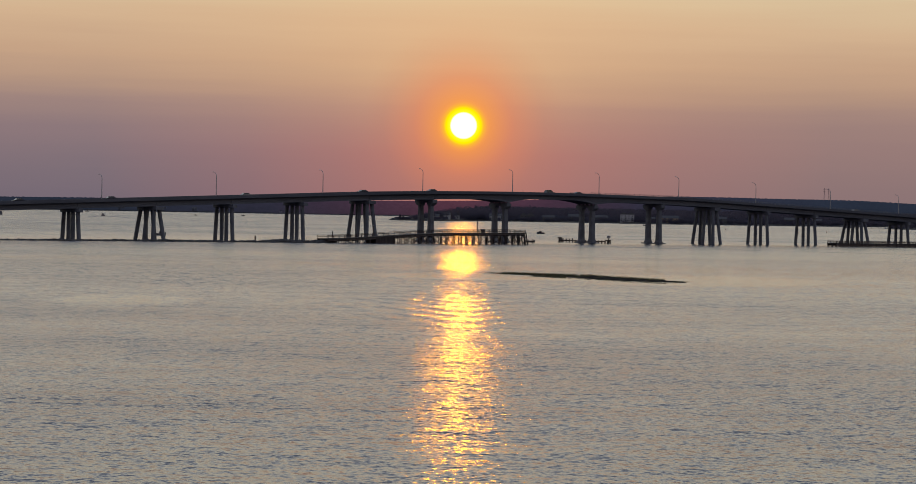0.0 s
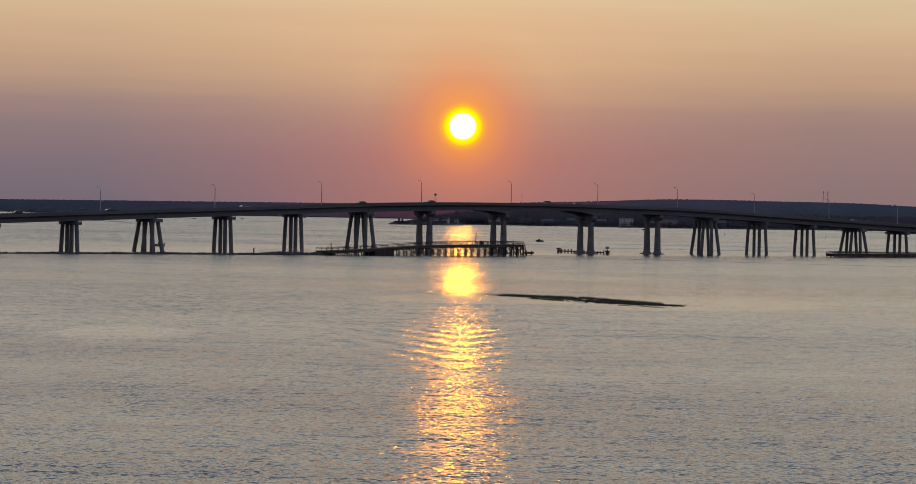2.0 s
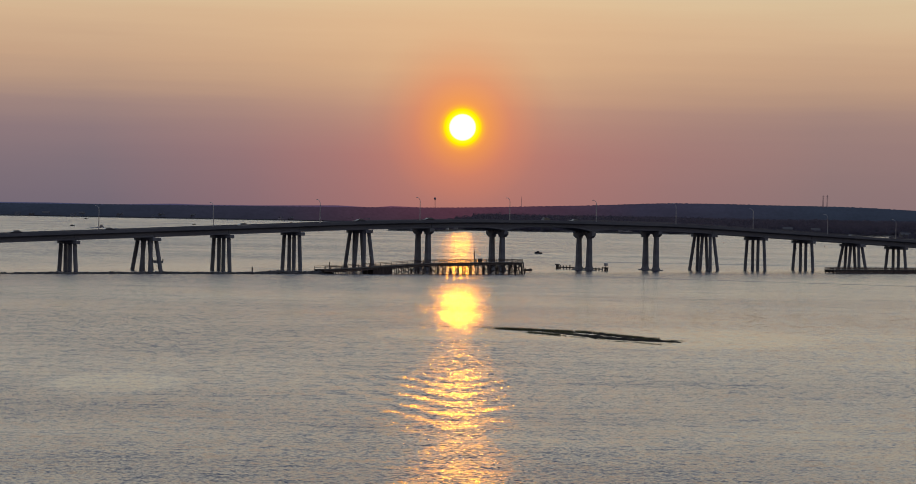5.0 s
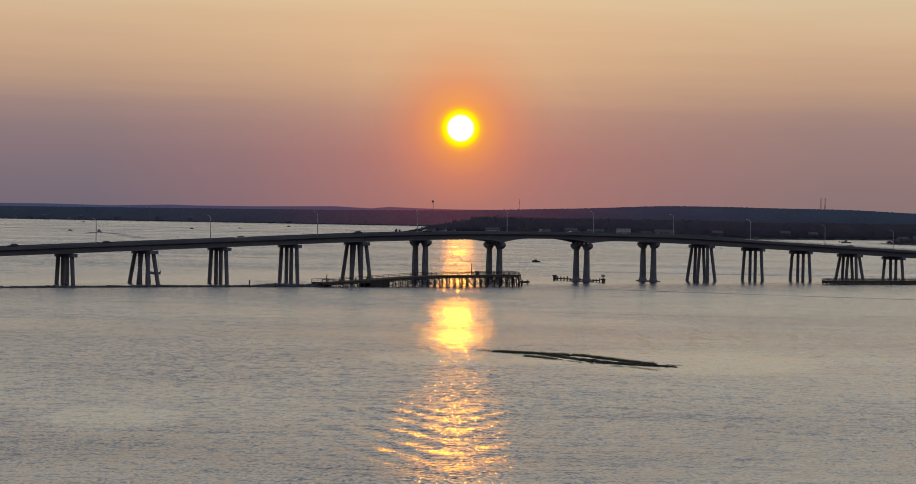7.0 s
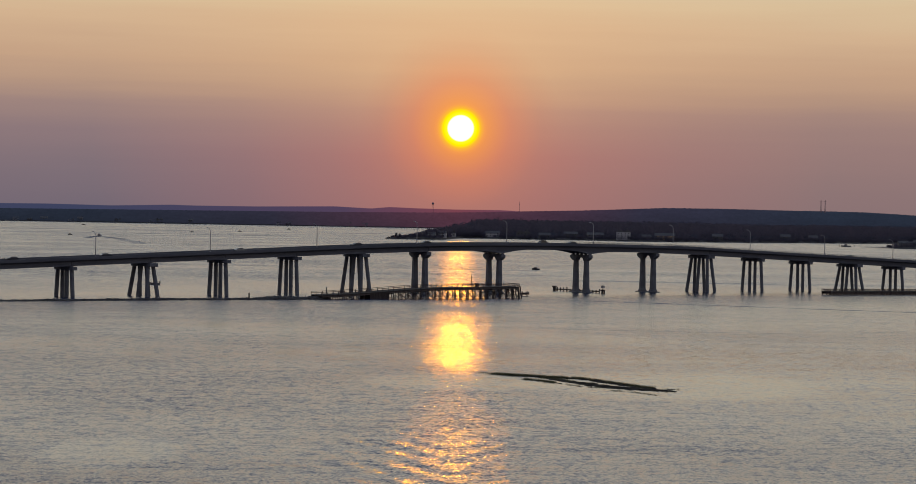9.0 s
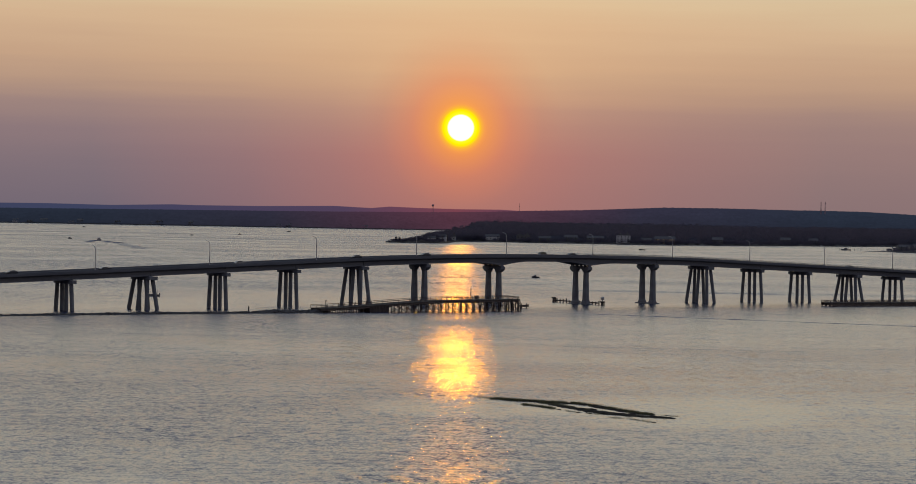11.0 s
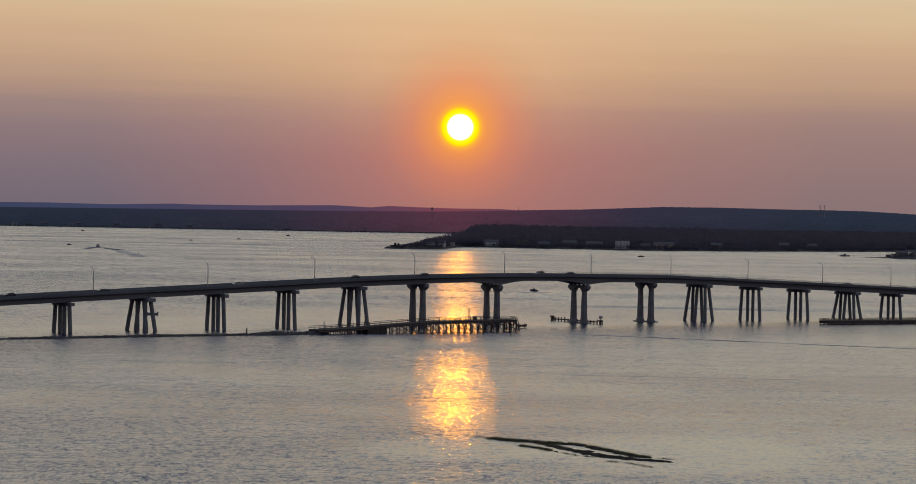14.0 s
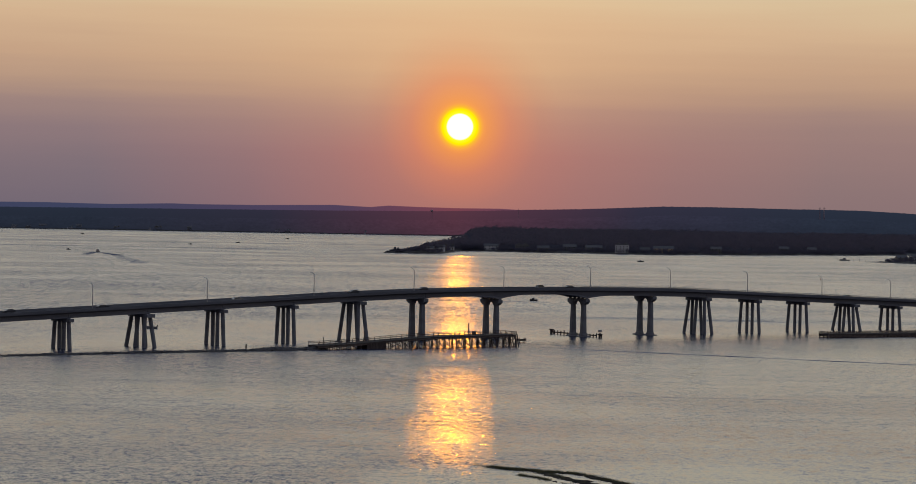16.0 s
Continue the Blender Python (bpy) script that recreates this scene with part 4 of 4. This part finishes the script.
def rock_pile(name, path, width, height, size, count, label, seed):
    """Loose rocks heaped along a line as one mesh."""
    rnd = random.Random(seed)
    verts, faces, base = [], [], 0
    bm = bmesh.new()
    bmesh.ops.create_icosphere(bm, subdivisions=1, radius=1.0)
    iv = np.array([tuple(v.co) for v in bm.verts])
    fs = [tuple(v.index for v in f.verts) for f in bm.faces]
    bm.free()
    for _ in range(count):
        t = rnd.uniform(0, len(path) - 1.001)
        i = int(t)
        a, b = Vector(path[i]), Vector(path[i + 1])
        c = a.lerp(b, t - i)
        w = rnd.gauss(0, 0.42)
        s = size * rnd.uniform(0.45, 1.35)
        q = iv * np.array([[rnd.uniform(0.75, 1.3)] for _ in iv]) * np.array([s * rnd.uniform(0.8, 1.5), s * rnd.uniform(0.8, 1.3), s * 0.7])
        k = rnd.uniform(0, 3.14)
        q = np.stack([q[:, 0] * math.cos(k) - q[:, 1] * math.sin(k), q[:, 0] * math.sin(k) + q[:, 1] * math.cos(k), q[:, 2]], 1)
        hump = 0.75 + 0.5 * noise.noise((c.x / 9, c.y / 9, seed))
        q += np.array([c.x, c.y + w * width, height * hump * max(0.0, 1 - abs(w)) - 0.2])
        verts.append(q)
        faces.extend(tuple(j + base for j in f) for f in fs)
        base += len(iv)
    me = bpy.data.meshes.new(name)
    me.from_pydata(np.concatenate(verts).tolist(), [], faces)
    me.materials.append(ROCK)
    ob = tagged(new(name, me), label, "breakwater", kind="stuff")
    ob.matrix_basis = BRIDGE
    return ob


rock_pile("rubble_breakwater", [(-285, -27, 0), (-200, -31.5, 0), (-150, -33, 0), (-113, -36, 0), (-86, -37.5, 0)], 2.4, 0.6, 0.55, 2800, "low dark line of rubble just above the water", 4)
rock_pile("rubble_mound", [(-112, -36, 0), (-98, -37, 0), (-83, -37, 0)], 3.2, 1.1, 0.6, 500, "heap of dark rubble at the foot of the old pier", 9)


def build_fence():
    f = root("fence", BRIDGE @ Matrix.Translation((-102, -36, 0.6)), "thin wire fence on steel posts among the rubble", "fence")
    bm = bmesh.new()
    for h in (0.6, 1.3):
        strut(bm, (-10.5, 0, h), (10.5, 0, h), 0.03, sides=5)
    part("rail", bm, STEEL, f)
    first = None
    for u in stations(-10.5, 10.5, 1.05):
        m = Matrix.Translation((u, 0, 0))
        if first is None:
            bm = bmesh.new()
            strut(bm, (0, 0, -0.8), (0, 0, 1.4), 0.04, sides=5)
            first = part("post", bm, STEEL, f)
            first.matrix_basis = m
        else:
            again(first, m)
    bollard = root("bollard", BRIDGE @ Matrix.Translation((-113.4, -33.5, 0.3)), "stubby dark timber post on the rubble", "post")
    bm = bmesh.new()
    strut(bm, (0, 0, -1), (0, 0, 2.0), 0.28, 0.24, sides=9)
    part("post", bm, TIMBER, bollard)


build_fence()


def build_fender():
    f = root("pier_fender", BRIDGE @ Matrix.Translation((68.4, 0, 0)), "row of broken timber fender piles beside the channel pier", "fender")
    rnd = random.Random(8)
    bm = bmesh.new()
    box(bm, (0, 6, 0.75), (0.5, 29, 0.45), bevel=0.04)
    part("wale", bm, TIMBER, f)
    for i, y in enumerate(stations(-10.5, 20.5, 2.05)):
        bm = bmesh.new()
        strut(bm, (rnd.uniform(-0.2, 0.2), y, -2), (0, y, rnd.uniform(1.1, 1.9)), 0.3, 0.26, sides=8)
        part("support_post", bm, TIMBER, f)
    for y, w, h in ((20.5, 1.5, 2.0), (-10.5, 1.5, 1.5)):
        bm = bmesh.new()
        for dx, dy in ((-0.4, -0.4), (0.4, -0.4), (0, 0.45), (0.1, 0)):
            strut(bm, (dx * 1.6, y + dy * 1.6, -2), (dx, y + dy, h), 0.3, 0.26, sides=8)
        box(bm, (0, y, h - 0.2), (w, w, 0.5), bevel=0.08)
        part("dolphin", bm, TIMBER, f, "cluster of piles bound together")
    s = root("channel_light", BRIDGE @ Matrix.Translation((68.4, -10.5, 1.5)), "channel light in a small cage on the fender", "navigation light")
    bm = bmesh.new()
    strut(bm, (0, 0, 0), (0, 0, 0.7), 0.12, 0.1)
    part("post", bm, STEEL, s)
    bm = bmesh.new()
    box(bm, (0, 0, 1.2), (1.2, 1.2, 1.1), bevel=0.15)
    part("lantern", bm, STEEL, s)
    t = root("marker_pole", BRIDGE @ Matrix.Translation((68.4, 8.0, 0.9)), "thin pole on the fender", "pole")
    bm = bmesh.new()
    strut(bm, (0, 0, 0), (0, 0, 2.8), 0.1, 0.07)
    part("pole", bm, TIMBER, t)


build_fender()


# ---- the marsh islet ----
BACK_STRAND = [(5.8, 459.5), (9.7, 455.0), (13.0, 452.2), (16.4, 450.7), (19.6, 447.3), (22.0, 441.5), (24.5, 434.5), (28.0, 427.9)]
ARC_STRAND = [(20.0, 449.0), (23.0, 448.0), (26.0, 445.3), (28.6, 440.6), (31.6, 434.2), (34.4, 428.6), (37.3, 424.8), (42.0, 422.0)]
MUD_STRAND = [(18.5, 447.0), (22.5, 438.6), (26.0, 431.9), (29.9, 425.6), (34.4, 421.4), (38.4, 418.9), (42.0, 416.8)]
FRONT_STRAND = [(14.5, 442.5), (18.2, 437.8), (22.7, 429.1), (27.7, 423.8)]
LOW_STRAND = [(29.4, 417.6), (33.8, 413.1), (37.0, 407.4)]


def along(points, t):
    """A point and the way across, at t from 0 to 1 on a row of points."""
    k = min(len(points) - 2, int(t * (len(points) - 1)))
    f = t * (len(points) - 1) - k
    p = [Vector((*points[max(0, min(len(points) - 1, k + d))], 0)) for d in (-1, 0, 1, 2)]
    c = 0.5 * (2 * p[1] + (p[2] - p[0]) * f + (2 * p[0] - 5 * p[1] + 4 * p[2] - p[3]) * f * f + (3 * p[1] - p[0] - 3 * p[2] + p[3]) * f ** 3)
    ahead = (p[2] - p[1]).normalized()
    return c, Vector((-ahead.y, ahead.x, 0))


def build_islet():
    rnd = random.Random(12)
    verts, faces = [], []
    for points, wide, tall in ((BACK_STRAND, 1.1, 0.22), (ARC_STRAND, 1.5, 0.3), (MUD_STRAND, 2.1, 0.42), (FRONT_STRAND, 0.6, 0.12), (LOW_STRAND, 0.4, 0.08)):
        n0, k, rows = len(verts), 9, 110
        for i in range(rows):
            t = i / (rows - 1)
            c, over = along(points, t)
            taper = math.sin(math.pi * t) ** 0.6 + 0.02
            wob = 1 + 0.9 * noise.noise((c.x * 0.5, c.y * 0.5, wide))
            for j in range(k):
                s = j / (k - 1) * 2 - 1
                p = c + over * (s * wide * taper * wob + 0.8 * noise.noise((c.x * 0.5, c.y * 0.5, 4)))
                z = tall * (1 - s * s) * taper - 0.13 + 0.3 * noise.noise((p.x * 0.55, p.y * 0.4, 2)) + 0.12 * noise.noise((p.x * 1.7, p.y * 1.1, 6))
                verts.append((p.x, p.y, z))
        for i in range(rows - 1):
            for j in range(k - 1):
                q = n0 + i * k + j
                faces.append((q, q + 1, q + k + 1, q + k))
    tagged(scatter("ground_islet", verts, faces, MUD), "low dark mud strands of a marsh islet", "ground", kind="structure")
    verts, faces = [], []
    beds = [(BACK_STRAND, 0.0, 0.14, 1.0, 200, 0.36), (BACK_STRAND, 0.12, 0.6, 1.1, 7000, 0.38), (BACK_STRAND, 0.55, 1.0, 0.8, 2400, 0.26), (ARC_STRAND, 0.0, 0.86, 1.0, 8000, 0.38), (ARC_STRAND, 0.8, 1.0, 0.9, 260, 0.22),
            (FRONT_STRAND, 0.0, 0.5, 0.7, 2000, 0.32), (FRONT_STRAND, 0.4, 1.0, 0.6, 800, 0.2), (MUD_STRAND, 0.0, 0.35, 0.8, 1000, 0.26), (MUD_STRAND, 0.5, 0.9, 1.3, 1800, 0.2), (LOW_STRAND, 0.0, 1.0, 0.7, 800, 0.22)]
    for points, a, b, wide, count, tall in beds:
        for _ in range(count):
            c, over = along(points, rnd.uniform(a, b))
            p = c + over * rnd.gauss(0, 0.6) * wide
            if noise.noise((p.x * 0.4, p.y * 0.4, 5)) < -0.22:
                continue
            h = tall * rnd.uniform(0.4, 1.5)
            w = rnd.uniform(0.012, 0.03)
            lean = (rnd.uniform(-0.2, 0.2), rnd.uniform(-0.2, 0.2))
            k = rnd.uniform(0, math.pi)
            dx, dy = math.cos(k) * w, math.sin(k) * w
            q = len(verts)
            verts += [(p.x - dx, p.y - dy, -0.1), (p.x + dx, p.y + dy, -0.1), (p.x + dy, p.y - dx, -0.1), (p.x + lean[0], p.y + lean[1], h)]
            faces += [(q, q + 1, q + 3), (q + 1, q + 2, q + 3), (q + 2, q, q + 3)]
    for _ in range(16):
        c, over = along(ARC_STRAND, 1.0)
        p = c + Vector((rnd.uniform(0, 9), rnd.uniform(-12, 1), 0))
        q = len(verts)
        verts += [(p.x - 0.05, p.y, -0.1), (p.x + 0.05, p.y, -0.1), (p.x, p.y + 0.05, -0.1), (p.x, p.y, rnd.uniform(0.08, 0.22))]
        faces += [(q, q + 1, q + 3), (q + 1, q + 2, q + 3), (q + 2, q, q + 3)]
    tagged(scatter("marsh_grass", verts, faces, GRASS), "green and tan marsh grass standing in shallow water", "grass", kind="stuff")


build_islet()


# ---- boats and marks on the bay ----
def hull_mesh(bm, length, beam, free):
    secs = []
    for t in (-0.5, -0.45, -0.2, 0.1, 0.3, 0.42, 0.5):
        w = beam / 2 * (1 - max(0, (t - 0.05) / 0.45) ** 2.2) + 0.02
        s = free * (1 + 0.35 * max(0, t) * 2)
        x = t * length
        secs.append([(x, -w, s), (x, -w * 0.85, 0.1), (x, 0, -0.3), (x, w * 0.85, 0.1), (x, w, s)])
    loft(bm, secs)


def build_boat(m, length, label, hull=WHITE, cabin=True, tower=False, pole=False):
    b = root("motorboat", m, label, "boat", "boats on the bay")
    beam = length * 0.34
    free = 0.5 + length * 0.07
    bm = bmesh.new()
    hull_mesh(bm, length, beam, free)
    part("hull", bm, hull, b)
    if cabin:
        bm = bmesh.new()
        side = [(-0.12, 0), (-0.1, 0.16), (0.12, 0.17), (0.28, 0)]
        loft(bm, [[(x * length, y * beam * (0.33 if z else 0.4), free + z * length) for x, z in side] for y in (-1, 1)])
        part("cabin", bm, hull, b)
        bm = bmesh.new()
        box(bm, (0.02 * length, 0, free + 0.11 * length), (0.2 * length, beam * 0.76, 0.05 * length), bevel=0.03)
        part("window", bm, GLASS, b, "dark cabin window band")
    else:
        bm = bmesh.new()
        box(bm, (0, 0, free + 0.45), (0.9, 0.8, 0.9), bevel=0.08)
        part("console", bm, hull, b)
        bm = bmesh.new()
        box(bm, (-0.47 * length, 0, free + 0.15), (0.45, 0.5, 1.0), bevel=0.1)
        part("outboard_motor", bm, RUBBER, b)
    if tower:
        bm = bmesh.new()
        for x in (-0.1, 0.1):
            for y in (-0.3, 0.3):
                strut(bm, (x * length, y * beam, free), (x * length * 0.7, y * beam * 0.7, free + 0.36 * length), 0.06, sides=5)
        box(bm, (0, 0, free + 0.37 * length), (0.2 * length, beam * 0.6, 0.1), bevel=0.03)
        part("flybridge", bm, STEEL, b)
    if pole:
        bm = bmesh.new()
        strut(bm, (0.1, 0, free), (0.1, 0, free + 2.6), 0.07, 0.05)
        strut(bm, (-0.25 * length, 0.3, free), (-0.3 * length, 0.3, free + 2.0), 0.06, 0.05)
        part("pole", bm, STEEL, b)
    return b


build_boat(pose(-385, 2535, 0, 0, 0, 108), 11, "pale cabin cruiser under way, seen from astern", hull=PAINT_SILVER)
build_boat(pose(-433.6, 2640, 0, 0, 0, 175), 5.0, "small dark cabin boat lying at anchor", hull=PAINT_DARK)
build_boat(pose(-659.6, 4157, 0, 0, 0, 20), 6.5, "small dark cabin boat far out on the bay", hull=PAINT_DARK)
build_boat(pose(-356.6, 3176, 0, 0, 0, 5), 5, "low dark open motorboat running across the bay", hull=PAINT_DARK, cabin=False)
build_boat(pose(-311.3, 3390, 0, 0, 0, 15), 5.5, "low dark open motorboat on the bay", hull=PAINT_DARK, cabin=False)
build_boat(pose(-278.2, 3925, 0, 0, 0, 10), 6.5, "distant small cabin boat on the bay", hull=PAINT_DARK)
build_boat(pose(47.4, 1333, 0, 0, 0, 170), 4.5, "small dark motorboat leaving a wake beyond the bridge", hull=PAINT_DARK)
build_boat(pose(202.6, 2514, 0, 0, 0, 180), 7, "low open skiff on the far side of the bridge", hull=PAINT_DARK, cabin=False)
build_boat(pose(-121.5, 955, 0, 0, 0, 185), 4.6, "small grey fishing skiff with rods at anchor beneath the bridge", hull=PAINT_SILVER, cabin=False, pole=True)
build_boat(pose(470.4, 2804, 0, 0, 0, 185), 12, "grey cabin boat moored off the shore", hull=PAINT_SILVER, tower=False)


def build_marks():
    for i, (x, y) in enumerate(((-296, 2203), (-139.6, 2370), (255, 1750), (300, 1900), (120, 2250), (235, 2050))):
        b = root("buoy", pose(x, y, 0, 0, 0, 0), "small red and dark channel buoy", "buoy", "buoys on the bay")
        bm = bmesh.new()
        strut(bm, (0, 0, -0.4), (0, 0, 0.35), 0.45, 0.38, sides=10)
        part("float", bm, RUBBER, b)
        bm = bmesh.new()
        strut(bm, (0, 0, 0.35), (0, 0, 1.4), 0.25, 0.1, sides=8)
        part("marker", bm, PAINT_RED, b)
    for k, x in enumerate((463, 479, 484, 489)):
        p = root("mooring_pile", pose(x, 2806 - k * 14, -2), "timber mooring pile off the shore", "pile", "mooring piles")
        bm = bmesh.new()
        strut(bm, (0, 0, 0), (0, 0, 4.4), 0.3, 0.25, sides=8)
        part("support_post", bm, TIMBER, p)


build_marks()


# ---- houses on the shore ----
def build_house(x, y, w, d, h, wall, label, gables=1, turn=0.0, base=None):
    g = land_height(x, y) if base is None else base
    b = root("house", pose(x, y, g, 0, 0, turn), label, "house", "houses along the shore")
    bm = bmesh.new()
    box(bm, (0, 0, h / 2 - 0.5), (w, d, h + 1.0))
    part("wall", bm, wall, b)
    for k in range(gables):
        gw = w / gables
        cx = -w / 2 + gw * (k + 0.5)
        bm = bmesh.new()
        rise = gw * 0.34 if gables > 1 else d * 0.35
        if gables > 1:
            loft(bm, [[(cx + a, yy, h + r) for a, r in ((-gw / 2 - 0.3, -0.1), (0, rise), (gw / 2 + 0.3, -0.1))] for yy in (-d / 2 - 0.4, d / 2 + 0.4)])
        else:
            loft(bm, [[(xx, a, h + r) for a, r in ((-d / 2 - 0.4, -0.1), (0, rise), (d / 2 + 0.4, -0.1))] for xx in (-w / 2 - 0.4, w / 2 + 0.4)])
        part("roof", bm, SHINGLE, b)
    floors = max(1, round(h / 3))
    for f in range(floors):
        n = max(2, int(w / 4.5))
        for i in range(n):
            bm = bmesh.new()
            cx = -w / 2 + w * (i + 0.5) / n
            box(bm, (cx, -d / 2 - 0.03, f * 3 + 1.6), (1.0, 0.12, 1.25))
            part("window", bm, GLASS, b)
    bm = bmesh.new()
    box(bm, (w * 0.28, d * 0.1, h + d * 0.3), (0.8, 0.8, 2.6))
    part("chimney", bm, CEDAR, b)
    return b


HOUSES = [
    (217.5, 18, 11, 9.5, WHITE, "large white three-storey house with twin gables by the shore", 2),
    (183.0, 21, 9, 5.0, CEDAR, "long low grey shingled house by the shore", 1), (152.0, 17, 9, 5.5, CEDAR, "grey shingled house by the shore", 1),
    (90.0, 18, 10, 6.5, CEDAR, "grey two-storey house with a double gable by the shore", 2), (117.0, 15, 8, 4.0, CEDAR, "low grey house by the shore", 1),
    (50.0, 18, 9, 4.5, WHITE, "pale house with a grey roof on the point", 1), (16.0, 13, 8, 4.0, CEDAR, "low grey cottage on the point", 1),
    (272.0, 26, 10, 5.5, TAN, "long tan house with a flat-topped wing by the shore", 1), (247.0, 12, 8, 4.0, CEDAR, "low grey house among trees", 1),
    (345.0, 14, 9, 5.5, CEDAR, "grey house half hidden in trees", 1), (448.0, 13, 9, 6.0, CEDAR, "grey two-storey house half hidden in trees", 1),
    (492.0, 12, 9, 5.0, CEDAR, "grey house near the moorings", 1)]
for hx, hw, hd, hh, hm, hl, hg in HOUSES:
    build_house(hx, shore_line(hx) + 24 + 9 * math.sin(hx), hw, hd, hh, hm, hl, hg, 6 * math.sin(hx * 3))

for hx, hw, hh, hl in ((-27.0, 9, 3.0, "small pale cottage on the wooded spit"), (-15.0, 11, 4.6, "pale two-storey cottage on the wooded spit"), (-3.0, 10, 4.0, "pale cottage among scrub on the spit")):
    build_house(hx, shore_line(hx) + 44, hw, 8, hh, WHITE, hl, 1, 10 * math.sin(hx), land_height(hx, shore_line(hx) + 44) + 0.6)
build_house(523.0, point_front(523) + 38, 12, 8, 4.5, CEDAR, "grey cottage near the moorings", 1, 8, point_height(523, 38))
build_house(541.0, point_front(541) + 44, 13, 8, 5.0, WHITE, "pale two-storey house near the moorings", 1, -6, point_height(541, 44))

for i, fx in enumerate((-930, -900, -872, -812, -795, -715, -640, -628, -560, -372, -352, -225, -190)):
    build_house(fx, far_shore(fx) + 16 + 3 * math.sin(fx), 13 + 4 * math.sin(fx * 2), 9, 5 + 2 * math.sin(fx * 5), WHITE if i % 3 == 0 else CEDAR,
                "pale house on the far shore" if i % 3 == 0 else "grey house on the far shore", 1 + i % 2, 5 * math.sin(fx), 1.5)


def build_trees():
    """The trees that stand clear against the water on the spit."""
    rnd = random.Random(21)
    for x, h, r in ((-69, 6.0, 1.5), (-65, 5.5, 1.4), (-29, 12.0, 4.0), (-14, 14, 4.0), (-8, 16, 4.6), (0, 17, 5.0)):
        y = shore_line(x) + 9
        g = land_height(x, y)
        t = root("tree", pose(x, y, g - 0.2), "dark broad tree on the spit against the water", "tree", "trees on the spit")
        bm = bmesh.new()
        strut(bm, (0, 0, 0), (0.2, 0, h * 0.55), r * 0.09, r * 0.05, sides=7)
        for k in range(5):
            a = k * 1.3
            strut(bm, (0.1, 0, h * (0.3 + 0.05 * k)), (math.cos(a) * r * 0.6, math.sin(a) * r * 0.6, h * (0.55 + 0.07 * k)), r * 0.045, r * 0.02, sides=5)
        part("trunk", bm, BARK, t)
        verts, faces = [], []
        for _ in range(700):
            v = Vector((rnd.gauss(0, 1), rnd.gauss(0, 1), rnd.gauss(0, 1))).normalized() * rnd.uniform(0.45, 1.0) ** 0.6
            lump = 1 + 0.35 * noise.noise((v.x * 2, v.y * 2, v.z * 2 + x))
            c = Vector((v.x * r * lump, v.y * r * lump, h * 0.66 + v.z * h * 0.34 * lump))
            s = rnd.uniform(0.25, 0.5)
            q = len(verts)
            for _k in range(3):
                verts.append(c + Vector((rnd.uniform(-s, s), rnd.uniform(-s, s), rnd.uniform(-s, s))))
            faces.append((q, q + 1, q + 2))
        me = bpy.data.meshes.new("crown")
        me.from_pydata([tuple(v) for v in verts], [], faces)
        me.materials.append(LEAF)
        c = new("crown", me)
        c.parent = t


build_trees()


def build_far_towers():
    t = root("water_tower", pose(-47, 4997, 0), "distant water tower above the wooded hills", "water tower")
    bm = bmesh.new()
    for a in range(5):
        strut(bm, (2.6 * math.cos(a * 1.257), 2.6 * math.sin(a * 1.257), 28), (1.5 * math.cos(a * 1.257), 1.5 * math.sin(a * 1.257), 50.5), 0.24, 0.2, sides=6)
    part("legs", bm, FAR_PAINT, t)
    bm = bmesh.new()
    loft(bm, [[(r * math.cos(i * math.tau / 14), r * math.sin(i * math.tau / 14), z) for i in range(14)] for z, r in ((50, 1.2), (51, 2.4), (52.6, 2.8), (54, 2.3), (55, 0.7))])
    part("tank", bm, FAR_PAINT, t)
    mast = root("radio_mast", pose(138, 4997, 0), "distant slender radio mast on the hills", "mast")
    bm = bmesh.new()
    strut(bm, (0, 0, 0), (0, 0, 60), 0.45, 0.3, sides=6)
    part("mast", bm, FAR_PAINT, mast)
    bm = bmesh.new()
    box(bm, (0, 0, 53), (2.2, 0.5, 0.8), bevel=0.1)
    part("antenna", bm, FAR_PAINT, mast)
    for x in (782, 791):
        p = root("pylon", pose(x, 4992, 0), "distant lattice pylon on the ridge", "pylon", "pylons on the ridge")
        bm = bmesh.new()
        for sx, sy in ((-1, -1), (1, -1), (1, 1), (-1, 1)):
            strut(bm, (1.2 * sx, 1.2 * sy, 48), (0.3 * sx, 0.3 * sy, 75), 0.25, 0.18, sides=5)
        part("mast", bm, FAR_PAINT, p)
        for z, w in ((72, 6), (68, 5)):
            bm = bmesh.new()
            box(bm, (0, 0, z), (w, 0.4, 0.4), bevel=0.05)
            part("cross_arm", bm, FAR_PAINT, p)


build_far_towers()
